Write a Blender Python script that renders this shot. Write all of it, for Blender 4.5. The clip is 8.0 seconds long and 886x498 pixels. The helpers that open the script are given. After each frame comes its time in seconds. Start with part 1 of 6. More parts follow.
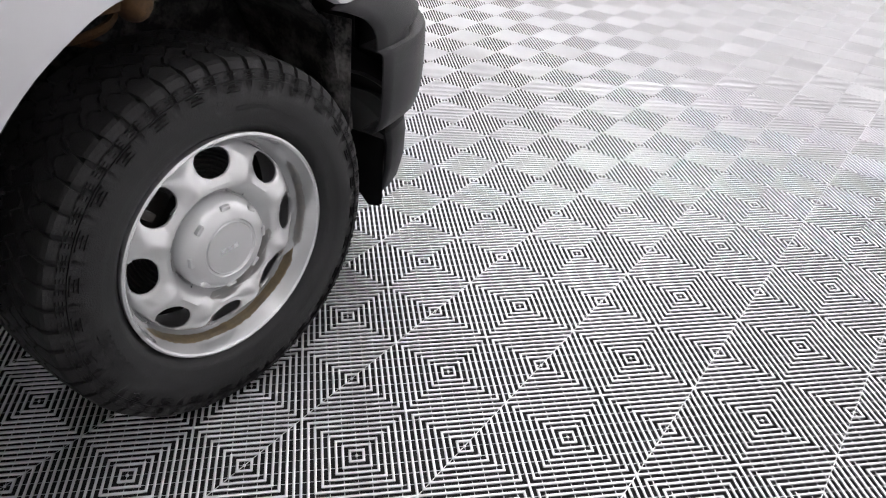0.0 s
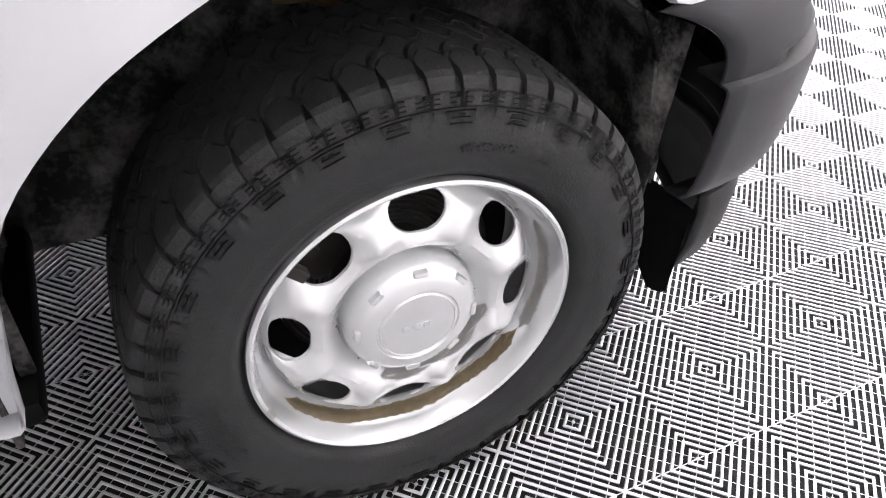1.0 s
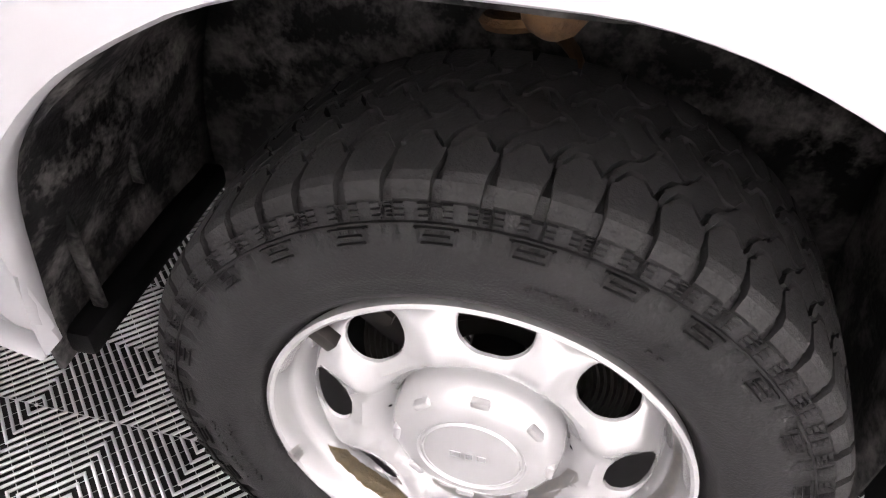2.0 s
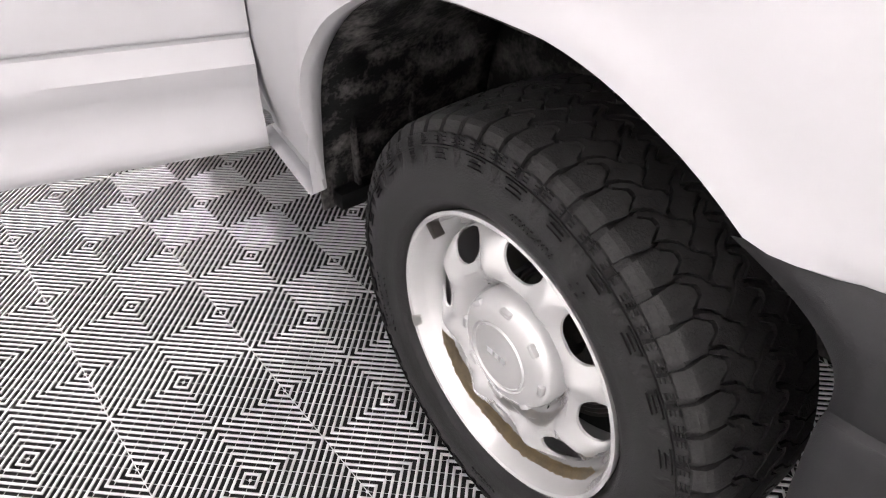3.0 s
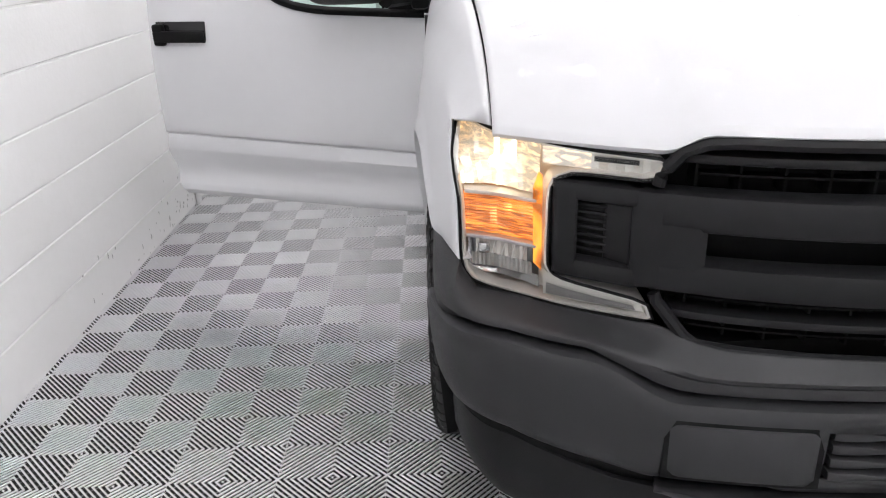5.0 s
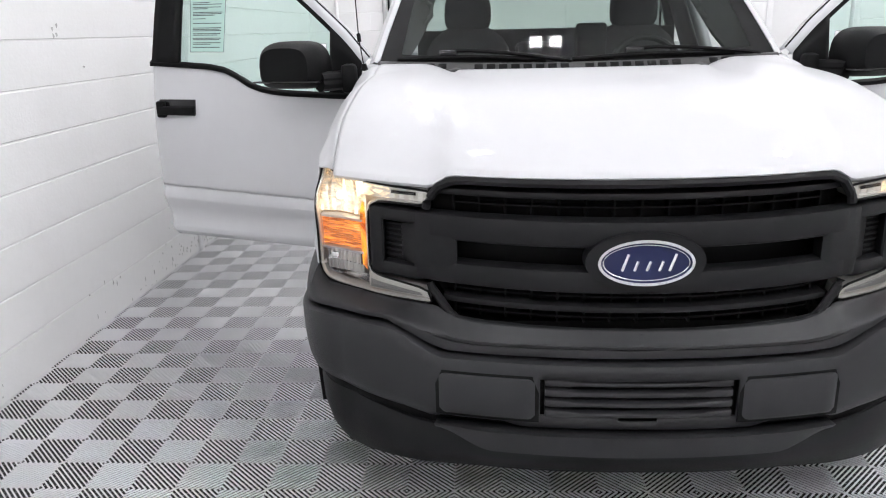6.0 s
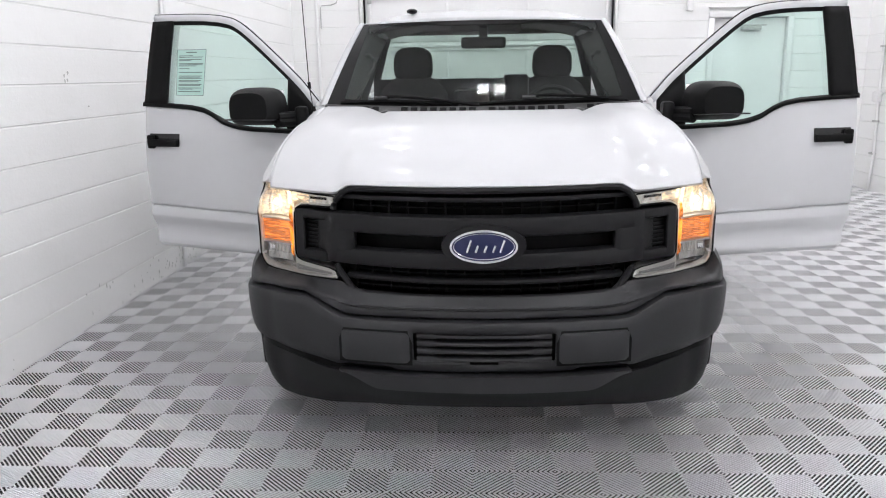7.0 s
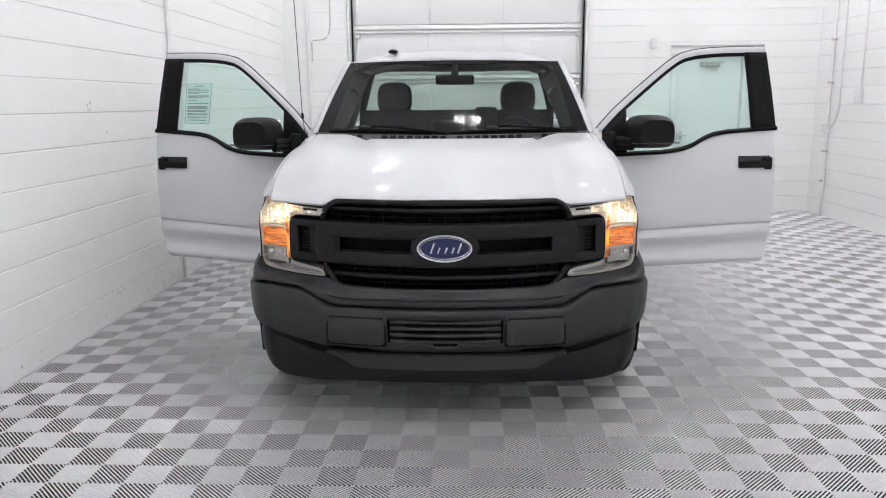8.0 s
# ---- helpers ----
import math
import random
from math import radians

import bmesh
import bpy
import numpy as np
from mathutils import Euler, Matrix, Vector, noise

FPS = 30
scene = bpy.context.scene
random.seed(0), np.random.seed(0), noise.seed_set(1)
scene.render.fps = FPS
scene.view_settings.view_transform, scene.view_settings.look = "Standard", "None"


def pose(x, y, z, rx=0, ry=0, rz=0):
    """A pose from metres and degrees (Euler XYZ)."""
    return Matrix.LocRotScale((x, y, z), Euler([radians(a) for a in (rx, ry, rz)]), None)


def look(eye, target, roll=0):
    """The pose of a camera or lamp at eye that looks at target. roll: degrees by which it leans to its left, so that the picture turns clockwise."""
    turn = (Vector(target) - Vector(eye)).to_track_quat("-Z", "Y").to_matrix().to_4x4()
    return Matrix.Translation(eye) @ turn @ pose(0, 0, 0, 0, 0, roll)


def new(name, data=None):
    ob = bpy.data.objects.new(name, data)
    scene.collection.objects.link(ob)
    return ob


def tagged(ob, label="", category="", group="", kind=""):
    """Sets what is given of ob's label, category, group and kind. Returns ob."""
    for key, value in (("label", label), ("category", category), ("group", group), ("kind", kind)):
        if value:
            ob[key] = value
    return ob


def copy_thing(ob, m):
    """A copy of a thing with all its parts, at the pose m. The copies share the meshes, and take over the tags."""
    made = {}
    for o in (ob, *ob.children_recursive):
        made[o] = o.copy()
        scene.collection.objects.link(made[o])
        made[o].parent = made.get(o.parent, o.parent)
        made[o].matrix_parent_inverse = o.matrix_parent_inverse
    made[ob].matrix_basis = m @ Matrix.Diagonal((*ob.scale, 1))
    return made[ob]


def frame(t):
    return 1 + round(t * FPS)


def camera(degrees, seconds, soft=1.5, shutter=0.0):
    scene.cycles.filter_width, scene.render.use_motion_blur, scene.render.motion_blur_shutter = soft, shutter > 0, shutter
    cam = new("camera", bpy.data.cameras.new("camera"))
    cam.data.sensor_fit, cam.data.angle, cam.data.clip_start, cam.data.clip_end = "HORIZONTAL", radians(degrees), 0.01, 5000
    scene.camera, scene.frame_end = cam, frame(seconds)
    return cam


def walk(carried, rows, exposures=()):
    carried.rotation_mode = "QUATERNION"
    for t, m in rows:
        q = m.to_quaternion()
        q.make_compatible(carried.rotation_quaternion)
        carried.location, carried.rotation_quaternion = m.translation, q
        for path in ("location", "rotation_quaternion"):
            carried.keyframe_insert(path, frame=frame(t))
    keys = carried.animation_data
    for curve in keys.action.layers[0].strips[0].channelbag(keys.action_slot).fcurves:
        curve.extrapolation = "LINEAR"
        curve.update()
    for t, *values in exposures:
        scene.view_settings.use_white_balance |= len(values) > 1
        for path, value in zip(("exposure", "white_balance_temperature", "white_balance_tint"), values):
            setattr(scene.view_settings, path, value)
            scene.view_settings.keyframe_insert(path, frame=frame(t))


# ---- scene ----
from mathutils.geometry import tessellate_polygon
cam = camera(61.3, 8.0, soft=1.1)
PATH = [
    (0, (-2.0549, 1.6761, 1.2296), (-1.1077, 0.3221, 0.1024), 2.95),
    (0.5, (-1.9100, 1.4377, 1.1708), (-0.7117, 0.3824, -0.0327), 2.95),
    (1, (-1.6771, 1.2305, 1.1189), (-0.3028, 0.5211, -0.1508), 2.65),
    (1.2, (-1.5801, 1.1675, 1.1119), (-0.1718, 0.6071, -0.1928), 3.55),
    (2.3, (-1.4656, 0.7160, 1.0997), (-0.1077, 1.3815, -0.2105), 0.22),
    (2.5, (-1.5176, 0.6220, 1.1337), (-0.2497, 1.4825, -0.1515), 0.02),
    (3, (-1.5630, 0.3219, 1.1986), (-0.5985, 1.5890, -0.0117), -1.27),
    (3.5, (-1.5230, -0.0593, 1.2776), (-0.8761, 1.4712, 0.1658), -1.91),
    (4, (-1.4511, -0.4501, 1.3564), (-1.0984, 1.2521, 0.3670), -2.65),
    (4.2, (-1.3661, -0.5901, 1.3574), (-1.1104, 1.1571, 0.4190), -2.35),
    (5.3, (-0.8510, -1.3900, 1.4520), (-0.8860, 0.4870, 0.7600), -1.80),
    (5.5, (-0.7480, -1.5350, 1.4490), (-0.8020, 0.3590, 0.8080), -1.30),
    (6, (-0.4320, -1.8960, 1.4850), (-0.5380, 0.0200, 0.9210), -1.50),
    (6.5, (-0.2480, -2.3100, 1.4810), (-0.3570, -0.3750, 0.9860), -1.00),
    (7, (-0.0200, -2.6880, 1.5050), (-0.1210, -0.7430, 1.0510), -0.90),
    (7.5, (0.1110, -3.0340, 1.5350), (0.0280, -1.0790, 1.1200), -0.70),
    (8, (0.1000, -3.3260, 1.5360), (0.0310, -1.3650, 1.1520), -0.40),
]
EXPOSURES = [
    (0, 0.5, 6350, 16),
    (0.5, 0.88, 6350, 16),
    (1, 1.35, 6400, 17),
    (2.5, 1.66, 6800, 23),
    (3, 1.25, 6700, 19),
    (3.5, 1.02, 6600, 15),
    (4, 0.76, 6500, 13),
    (5.5, 0.46, 6300, 14),
    (6, 0.39, 6250, 13),
    (6.5, 0.34, 6250, 13),
    (7, 0.26, 6250, 13),
    (8, 0.08, 6250, 13),
]
walk(cam, [(t, look(eye, target, roll)) for t, eye, target, roll in PATH], EXPOSURES)


# ---------------------------------------------------------------- light
world = bpy.data.worlds.new("world")
scene.world = world
world.use_nodes = True
world.node_tree.nodes["Background"].inputs[0].default_value = (0.9, 0.93, 1.0, 1)
world.node_tree.nodes["Background"].inputs[1].default_value = 0.2
TUBE_STRENGTH = 205.0
CEILING = 5.0


# ---------------------------------------------------------------- materials
def mat(name, col, col2=None, rough=0.5, metal=0.0, grain=60.0, stain=3.0, amount=0.35, bump=0.0, bump_scale=200.0, coat=0.0, emit=None, strength=0.0, spec=0.5):
    """Two colours mixed by a large stain and a fine grain, with fine relief."""
    m = bpy.data.materials.new(name)
    m.use_nodes = True
    nt = m.node_tree
    p = nt.nodes["Principled BSDF"]
    p.inputs["Roughness"].default_value, p.inputs["Metallic"].default_value = rough, metal
    p.inputs["Coat Weight"].default_value = coat
    p.inputs["Coat Roughness"].default_value = 0.03
    p.inputs["Specular IOR Level"].default_value = spec
    if col2 is None:
        p.inputs["Base Color"].default_value = (*col, 1)
    else:
        tc = nt.nodes.new("ShaderNodeTexCoord")
        n1, n2, mx, ramp = nt.nodes.new("ShaderNodeTexNoise"), nt.nodes.new("ShaderNodeTexNoise"), nt.nodes.new("ShaderNodeMath"), nt.nodes.new("ShaderNodeMapRange")
        n1.inputs["Scale"].default_value, n2.inputs["Scale"].default_value = stain, grain
        n1.inputs["Detail"].default_value = 5
        for n in (n1, n2):
            nt.links.new(tc.outputs["Object"], n.inputs["Vector"])
        mx.operation = "MULTIPLY_ADD"
        nt.links.new(n1.outputs["Fac"], mx.inputs[0])
        mx.inputs[1].default_value = 0.75
        sc2 = nt.nodes.new("ShaderNodeMath")
        sc2.operation = "MULTIPLY"
        sc2.inputs[1].default_value = 0.25
        nt.links.new(n2.outputs["Fac"], sc2.inputs[0])
        nt.links.new(sc2.outputs[0], mx.inputs[2])
        ramp.inputs["From Min"].default_value, ramp.inputs["From Max"].default_value = 0.5 - 0.5 * amount * 0.6, 0.5 + 0.9 * (1 - amount) * 0.35 + 0.05
        nt.links.new(mx.outputs[0], ramp.inputs["Value"])
        mix = nt.nodes.new("ShaderNodeMix")
        mix.data_type = "RGBA"
        mix.inputs["A"].default_value, mix.inputs["B"].default_value = (*col, 1), (*col2, 1)
        nt.links.new(ramp.outputs[0], mix.inputs["Factor"])
        nt.links.new(mix.outputs["Result"], p.inputs["Base Color"])
    if bump:
        tc = nt.nodes.new("ShaderNodeTexCoord")
        nb, b = nt.nodes.new("ShaderNodeTexNoise"), nt.nodes.new("ShaderNodeBump")
        nb.inputs["Scale"].default_value = bump_scale
        nb.inputs["Detail"].default_value = 4
        b.inputs["Strength"].default_value = bump
        b.inputs["Distance"].default_value = 0.002
        nt.links.new(tc.outputs["Object"], nb.inputs["Vector"])
        nt.links.new(nb.outputs["Fac"], b.inputs["Height"])
        nt.links.new(b.outputs[0], p.inputs["Normal"])
    if emit:
        p.inputs["Emission Color"].default_value = (*emit, 1)
        p.inputs["Emission Strength"].default_value = strength
    return m


def glass(name, tint, gloss=1.0):
    """Thin pane: tinted see-through with a Fresnel gloss."""
    m = bpy.data.materials.new(name)
    m.use_nodes = True
    nt = m.node_tree
    nt.nodes.remove(nt.nodes["Principled BSDF"])
    t, g, x, f = (nt.nodes.new("ShaderNode" + k) for k in ("BsdfTransparent", "BsdfGlossy", "MixShader", "Fresnel"))
    t.inputs[0].default_value = (*tint, 1)
    g.inputs["Roughness"].default_value = 0.01
    g.inputs[0].default_value = (gloss, gloss, gloss, 1)
    f.inputs[0].default_value = 1.5
    nt.links.new(f.outputs[0], x.inputs[0])
    nt.links.new(t.outputs[0], x.inputs[1])
    nt.links.new(g.outputs[0], x.inputs[2])
    nt.links.new(x.outputs[0], nt.nodes["Material Output"].inputs[0])
    return m


PAINT = mat("white_paint", (0.565, 0.57, 0.585), (0.54, 0.545, 0.56), rough=0.5, coat=0.28, spec=0.1, stain=1.5, grain=20)
PLASTIC = mat("grey_plastic", (0.021, 0.021, 0.0228), (0.017, 0.017, 0.0185), rough=0.46, spec=0.30, bump=0.25, bump_scale=900, stain=6, grain=300)
GRILLE = mat("grille_plastic", (0.010, 0.010, 0.0109), (0.0082, 0.0082, 0.009), rough=0.45, spec=0.16, bump=0.2, bump_scale=900, stain=6, grain=300)
BLACK = mat("black_plastic", (0.004, 0.004, 0.0043), (0.006, 0.006, 0.006), rough=0.5, spec=0.1, bump=0.2, bump_scale=500, stain=8, grain=250)
DAM = mat("dam_plastic", (0.009, 0.009, 0.0098), (0.007, 0.007, 0.0075), rough=0.5, spec=0.18, bump=0.2, bump_scale=600, stain=7, grain=250)
BLACKGLOSS = mat("black_gloss", (0.008, 0.008, 0.009), rough=0.15)
RUBBER = mat("rubber", (0.018, 0.018, 0.0184), (0.012, 0.012, 0.0124), rough=0.55, spec=0.36, bump=0.5, bump_scale=350, stain=7, grain=150)
TREAD = mat("tread_rubber", (0.025, 0.0248, 0.0248), (0.0185, 0.0185, 0.0187), rough=0.7, spec=0.35, bump=0.6, bump_scale=260, stain=9, grain=120)
# Darker rubber that paints the shade of moulded lines and sipes.
RUBBERSHADE = mat("rubber_shaded", (0.004, 0.004, 0.0042), (0.006, 0.006, 0.006), rough=0.5, spec=0.35, stain=7, grain=150)
LINER = mat("wheel_liner", (0.004, 0.004, 0.0043), (0.22, 0.21, 0.20), rough=0.65, spec=0.25, bump=0.8, bump_scale=120, stain=17, grain=120, amount=0.18)
CHROME = mat("chrome", (0.75, 0.76, 0.78), rough=0.12, metal=1.0)
SATIN = mat("satin_silver", (0.62, 0.63, 0.65), (0.55, 0.56, 0.58), rough=0.35, metal=0.8, stain=6, grain=90)
BLUE = mat("emblem_blue", (0.006, 0.010, 0.055), (0.005, 0.008, 0.045), rough=0.3, coat=0.3, spec=0.3)
RUST = mat("rusty_metal", (0.16, 0.085, 0.035), (0.05, 0.035, 0.025), rough=0.85, bump=1.0, bump_scale=160, stain=25, grain=180)
IRON = mat("brake_iron", (0.045, 0.044, 0.043), (0.065, 0.055, 0.045), rough=0.5, metal=0.7, stain=14, grain=160)
CLOTH = mat("seat_cloth", (0.020, 0.020, 0.021), (0.030, 0.030, 0.031), rough=0.95, bump=0.6, bump_scale=500, stain=8, grain=300)
DASH = mat("dash_plastic", (0.013, 0.013, 0.014), (0.018, 0.018, 0.019), rough=0.6, bump=0.3, bump_scale=400, stain=6, grain=200)
HEADLINER = mat("headliner", (0.09, 0.09, 0.088), (0.07, 0.07, 0.07), rough=0.95, bump=0.3, bump_scale=300)
PILLARTRIM = mat("pillar_plastic", (0.13, 0.135, 0.13), (0.10, 0.105, 0.10), rough=0.7, bump=0.2, bump_scale=400)
WINDSHIELD = glass("windshield_glass", (0.66, 0.72, 0.69), 0.7)
SIDEGLASS = glass("green_door_glass", (0.72, 0.90, 0.84), 0.6)
LENS = glass("clear_lens", (0.96, 0.96, 0.95), 0.8)
WALLWHITE = mat("painted_block", (0.84, 0.84, 0.835), (0.79, 0.79, 0.78), rough=0.55, bump=0.5, bump_scale=60, stain=1.2, grain=25)
MORTAR = mat("painted_joint", (0.80, 0.80, 0.795), (0.74, 0.74, 0.73), rough=0.7, bump=0.4, bump_scale=80)
WHITEPANEL = mat("white_steel", (0.78, 0.78, 0.78), (0.73, 0.73, 0.73), rough=0.4, stain=2, grain=30, bump=0.1, bump_scale=40)
CEILWHITE = mat("ceiling_white", (0.8, 0.8, 0.8), (0.76, 0.76, 0.76), rough=0.8, bump=0.2, bump_scale=50)
TILE = mat("tile_plastic", (0.83, 0.832, 0.842), (0.74, 0.744, 0.755), rough=0.34, metal=0.62, stain=2.2, grain=50, bump=0.1, bump_scale=300)
UNDER = mat("dark_slab", (0.006, 0.006, 0.006), (0.012, 0.012, 0.012), rough=0.8, stain=4, grain=60)
LAMP = mat("lamp_tube", (1, 1, 1), rough=0.5, emit=(1.0, 0.985, 0.97), strength=TUBE_STRENGTH)
GALV = mat("galvanised", (0.55, 0.55, 0.54), (0.42, 0.42, 0.42), rough=0.4, metal=0.8, stain=20, grain=120)
# Paper carries the green cast of the door glass in its own colour.
TINTEDPAPER = mat("paper", (0.46, 0.66, 0.60), rough=0.8)
INK = mat("ink", (0.05, 0.05, 0.055), rough=0.8)


def glow_reflector(name, cold, low, hot, strength, stretch):
    """Facets with the bulb's uneven warm glow put in as streaks of emission."""
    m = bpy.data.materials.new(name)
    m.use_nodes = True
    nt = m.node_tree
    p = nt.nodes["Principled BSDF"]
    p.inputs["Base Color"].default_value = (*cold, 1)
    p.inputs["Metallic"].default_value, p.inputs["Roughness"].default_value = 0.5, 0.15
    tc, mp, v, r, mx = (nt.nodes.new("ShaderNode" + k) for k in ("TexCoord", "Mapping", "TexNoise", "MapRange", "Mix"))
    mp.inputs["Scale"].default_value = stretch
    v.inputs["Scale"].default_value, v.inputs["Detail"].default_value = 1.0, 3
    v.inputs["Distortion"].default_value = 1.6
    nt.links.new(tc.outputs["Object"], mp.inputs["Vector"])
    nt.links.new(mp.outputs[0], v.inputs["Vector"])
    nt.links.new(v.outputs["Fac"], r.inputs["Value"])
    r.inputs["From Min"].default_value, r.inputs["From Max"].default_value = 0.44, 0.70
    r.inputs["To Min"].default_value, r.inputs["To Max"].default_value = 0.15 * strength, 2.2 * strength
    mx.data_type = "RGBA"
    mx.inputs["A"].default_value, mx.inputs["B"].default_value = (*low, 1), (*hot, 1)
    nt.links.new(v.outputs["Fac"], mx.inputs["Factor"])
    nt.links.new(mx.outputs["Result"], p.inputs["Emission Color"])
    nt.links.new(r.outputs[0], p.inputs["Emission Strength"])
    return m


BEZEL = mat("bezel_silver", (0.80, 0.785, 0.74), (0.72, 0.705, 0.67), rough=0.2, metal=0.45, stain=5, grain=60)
# Emission streaks stand in for bulb light thrown on the reflectors.
GLOWWHITE = glow_reflector("painted_glow_reflector", (0.8, 0.78, 0.72), (1.0, 0.52, 0.21), (1.0, 0.75, 0.41), 0.40, (20, 20, 62))
LITAMBER = glow_reflector("lit_amber_reflector", (0.60, 0.24, 0.12), (1.0, 0.24, 0.025), (1.0, 0.38, 0.05), 0.58, (9, 9, 190))
AMBERSTRIP = glow_reflector("lit_amber_strip", (0.5, 0.14, 0.02), (1.0, 0.26, 0.02), (1.0, 0.34, 0.03), 0.75, (12, 12, 9))


def scuffed_silver():
    """Silver wheel paint with a dark rub and rust along the lower lip."""
    m = bpy.data.materials.new("silver_wheel_paint")
    m.use_nodes = True
    nt = m.node_tree
    p = nt.nodes["Principled BSDF"]
    p.inputs["Roughness"].default_value, p.inputs["Metallic"].default_value = 0.27, 0.65
    tc = nt.nodes.new("ShaderNodeTexCoord")
    n = nt.nodes.new("ShaderNodeTexNoise")
    n.inputs["Scale"].default_value, n.inputs["Detail"].default_value = 9, 6
    nt.links.new(tc.outputs["Object"], n.inputs["Vector"])
    mix = nt.nodes.new("ShaderNodeMix")
    mix.data_type = "RGBA"
    mix.inputs["A"].default_value, mix.inputs["B"].default_value = (0.80, 0.805, 0.81, 1), (0.70, 0.705, 0.71, 1)
    nt.links.new(n.outputs["Fac"], mix.inputs["Factor"])
    nt.links.new(mix.outputs["Result"], p.inputs["Base Color"])
    return m


SILVER = scuffed_silver()


# ---------------------------------------------------------------- mesh helpers
def part(name, bm, material, parent=None, label="", smooth=35, solid=0.0, bevel=0.0):
    """Links a bmesh as one mesh object under a thing or under a part."""
    bmesh.ops.recalc_face_normals(bm, faces=bm.faces)
    me = bpy.data.meshes.new(name)
    bm.to_mesh(me)
    bm.free()
    ob = new(name, me)
    for x in material if isinstance(material, (list, tuple)) else [material]:
        me.materials.append(x)
    if smooth:
        for poly in me.polygons:
            poly.use_smooth = True
        me.set_sharp_from_angle(angle=radians(smooth))
    if solid:
        md = ob.modifiers.new("thickness", "SOLIDIFY")
        md.thickness, md.offset = solid, 0
    if bevel:
        md = ob.modifiers.new("edge", "BEVEL")
        md.width, md.segments, md.limit_method, md.angle_limit = bevel, 2, "ANGLE", radians(40)
    if parent:
        ob.parent = parent
    if label:
        ob["label"] = label
    return ob


def sheet(rows, bm=None, closed=False, mi=0):
    """Quads between rows of points."""
    bm = bm or bmesh.new()
    vs = [[bm.verts.new(p) for p in row] for row in rows]
    for a, b in zip(vs, vs[1:]):
        n = len(a)
        for k in range(n if closed else n - 1):
            f = bm.faces.new((a[k], a[(k + 1) % n], b[(k + 1) % n], b[k]))
            f.material_index = mi
    return bm


def add_box(bm, x0, x1, y0, y1, z0, z1, bevel=0.0, m=None, mi=0, segs=2):
    tmp = bmesh.new()
    bmesh.ops.create_cube(tmp, size=1)
    for v in tmp.verts:
        v.co = Vector(((x0 + x1) / 2 + v.co.x * (x1 - x0), (y0 + y1) / 2 + v.co.y * (y1 - y0), (z0 + z1) / 2 + v.co.z * (z1 - z0)))
    if bevel:
        bmesh.ops.bevel(tmp, geom=tmp.edges[:], offset=bevel, segments=segs, profile=0.5, affect="EDGES")
    for f in tmp.faces:
        f.material_index = mi
    if m is not None:
        bmesh.ops.transform(tmp, matrix=m, verts=tmp.verts)
    me = bpy.data.meshes.new("tmp")
    tmp.to_mesh(me)
    tmp.free()
    bm.from_mesh(me)
    bpy.data.meshes.remove(me)
    return bm


def add_tube(bm, pts, r, segs=8, mi=0, cap=True, closed=False):
    """A round bar along a polyline."""
    pts = [Vector(p) for p in pts]
    rings = []
    n = len(pts)
    for k, p in enumerate(pts):
        a = pts[(k - 1) % n] if closed or k else pts[0]
        b = pts[(k + 1) % n] if closed or k < n - 1 else pts[-1]
        d = (b - a).normalized()
        u = d.cross(Vector((0, 0, 1)) if abs(d.z) < 0.9 else Vector((1, 0, 0))).normalized()
        w = d.cross(u)
        rings.append([bm.verts.new(p + r * (math.cos(q) * u + math.sin(q) * w)) for q in (2 * math.pi * j / segs for j in range(segs))])
    pairs = list(zip(rings, rings[1:])) + ([(rings[-1], rings[0])] if closed else [])
    for a, b in pairs:
        for j in range(segs):
            bm.faces.new((a[j], a[(j + 1) % segs], b[(j + 1) % segs], b[j])).material_index = mi
    if cap and not closed:
        for ring in (rings[0], rings[-1]):
            bm.faces.new(ring).material_index = mi
    return bm


def revolve(bm, profile, segs, cx, cy, cz, side=1, mi=0):
    """Spins (radius, outward) about the x axis through (cx, cy, cz)."""
    rows = []
    for r, o in profile:
        rows.append([(cx + side * o, cy + r * math.cos(q), cz + r * math.sin(q)) for q in (2 * math.pi * j / segs for j in range(segs))])
    return sheet(rows, bm, closed=True, mi=mi)


def smoothstep(a, b, x):
    q = min(1, max(0, (x - a) / (b - a)))
    return q * q * (3 - 2 * q)


def lerp(a, b, q):
    return a + (b - a) * q


def polyline(table, x):
    """Straight interpolation in a short table of (x, y)."""
    if x <= table[0][0]:
        return table[0][1]
    for (a, p), (b, q) in zip(table, table[1:]):
        if x <= b:
            return lerp(p, q, (x - a) / (b - a))
    return table[-1][1]


# ---------------------------------------------------------------- the room
S, X0, Y0 = 0.16, 0.1045, -0.36  # side of a ribbed square and origin of the tiling
WEST, EAST, NORTH, SOUTH = -2.48, 4.9, 7.4, -6.6


def slab(name, *b):
    return part(name, add_box(bmesh.new(), *b), UNDER, smooth=0)


floor = slab("floor", WEST - 0.2, EAST + 0.2, SOUTH - 0.2, NORTH + 0.2, -0.2, -0.020)
tagged(floor, "dark slab under grey ribbed interlocking plastic tiles", "floor", kind="structure")

ceil = part("ceiling", add_box(bmesh.new(), WEST - 0.2, EAST + 0.2, SOUTH - 0.2, NORTH + 0.2, CEILING, CEILING + 0.15), CEILWHITE, smooth=0)
tagged(ceil, "plain white painted ceiling", "ceiling", kind="structure")

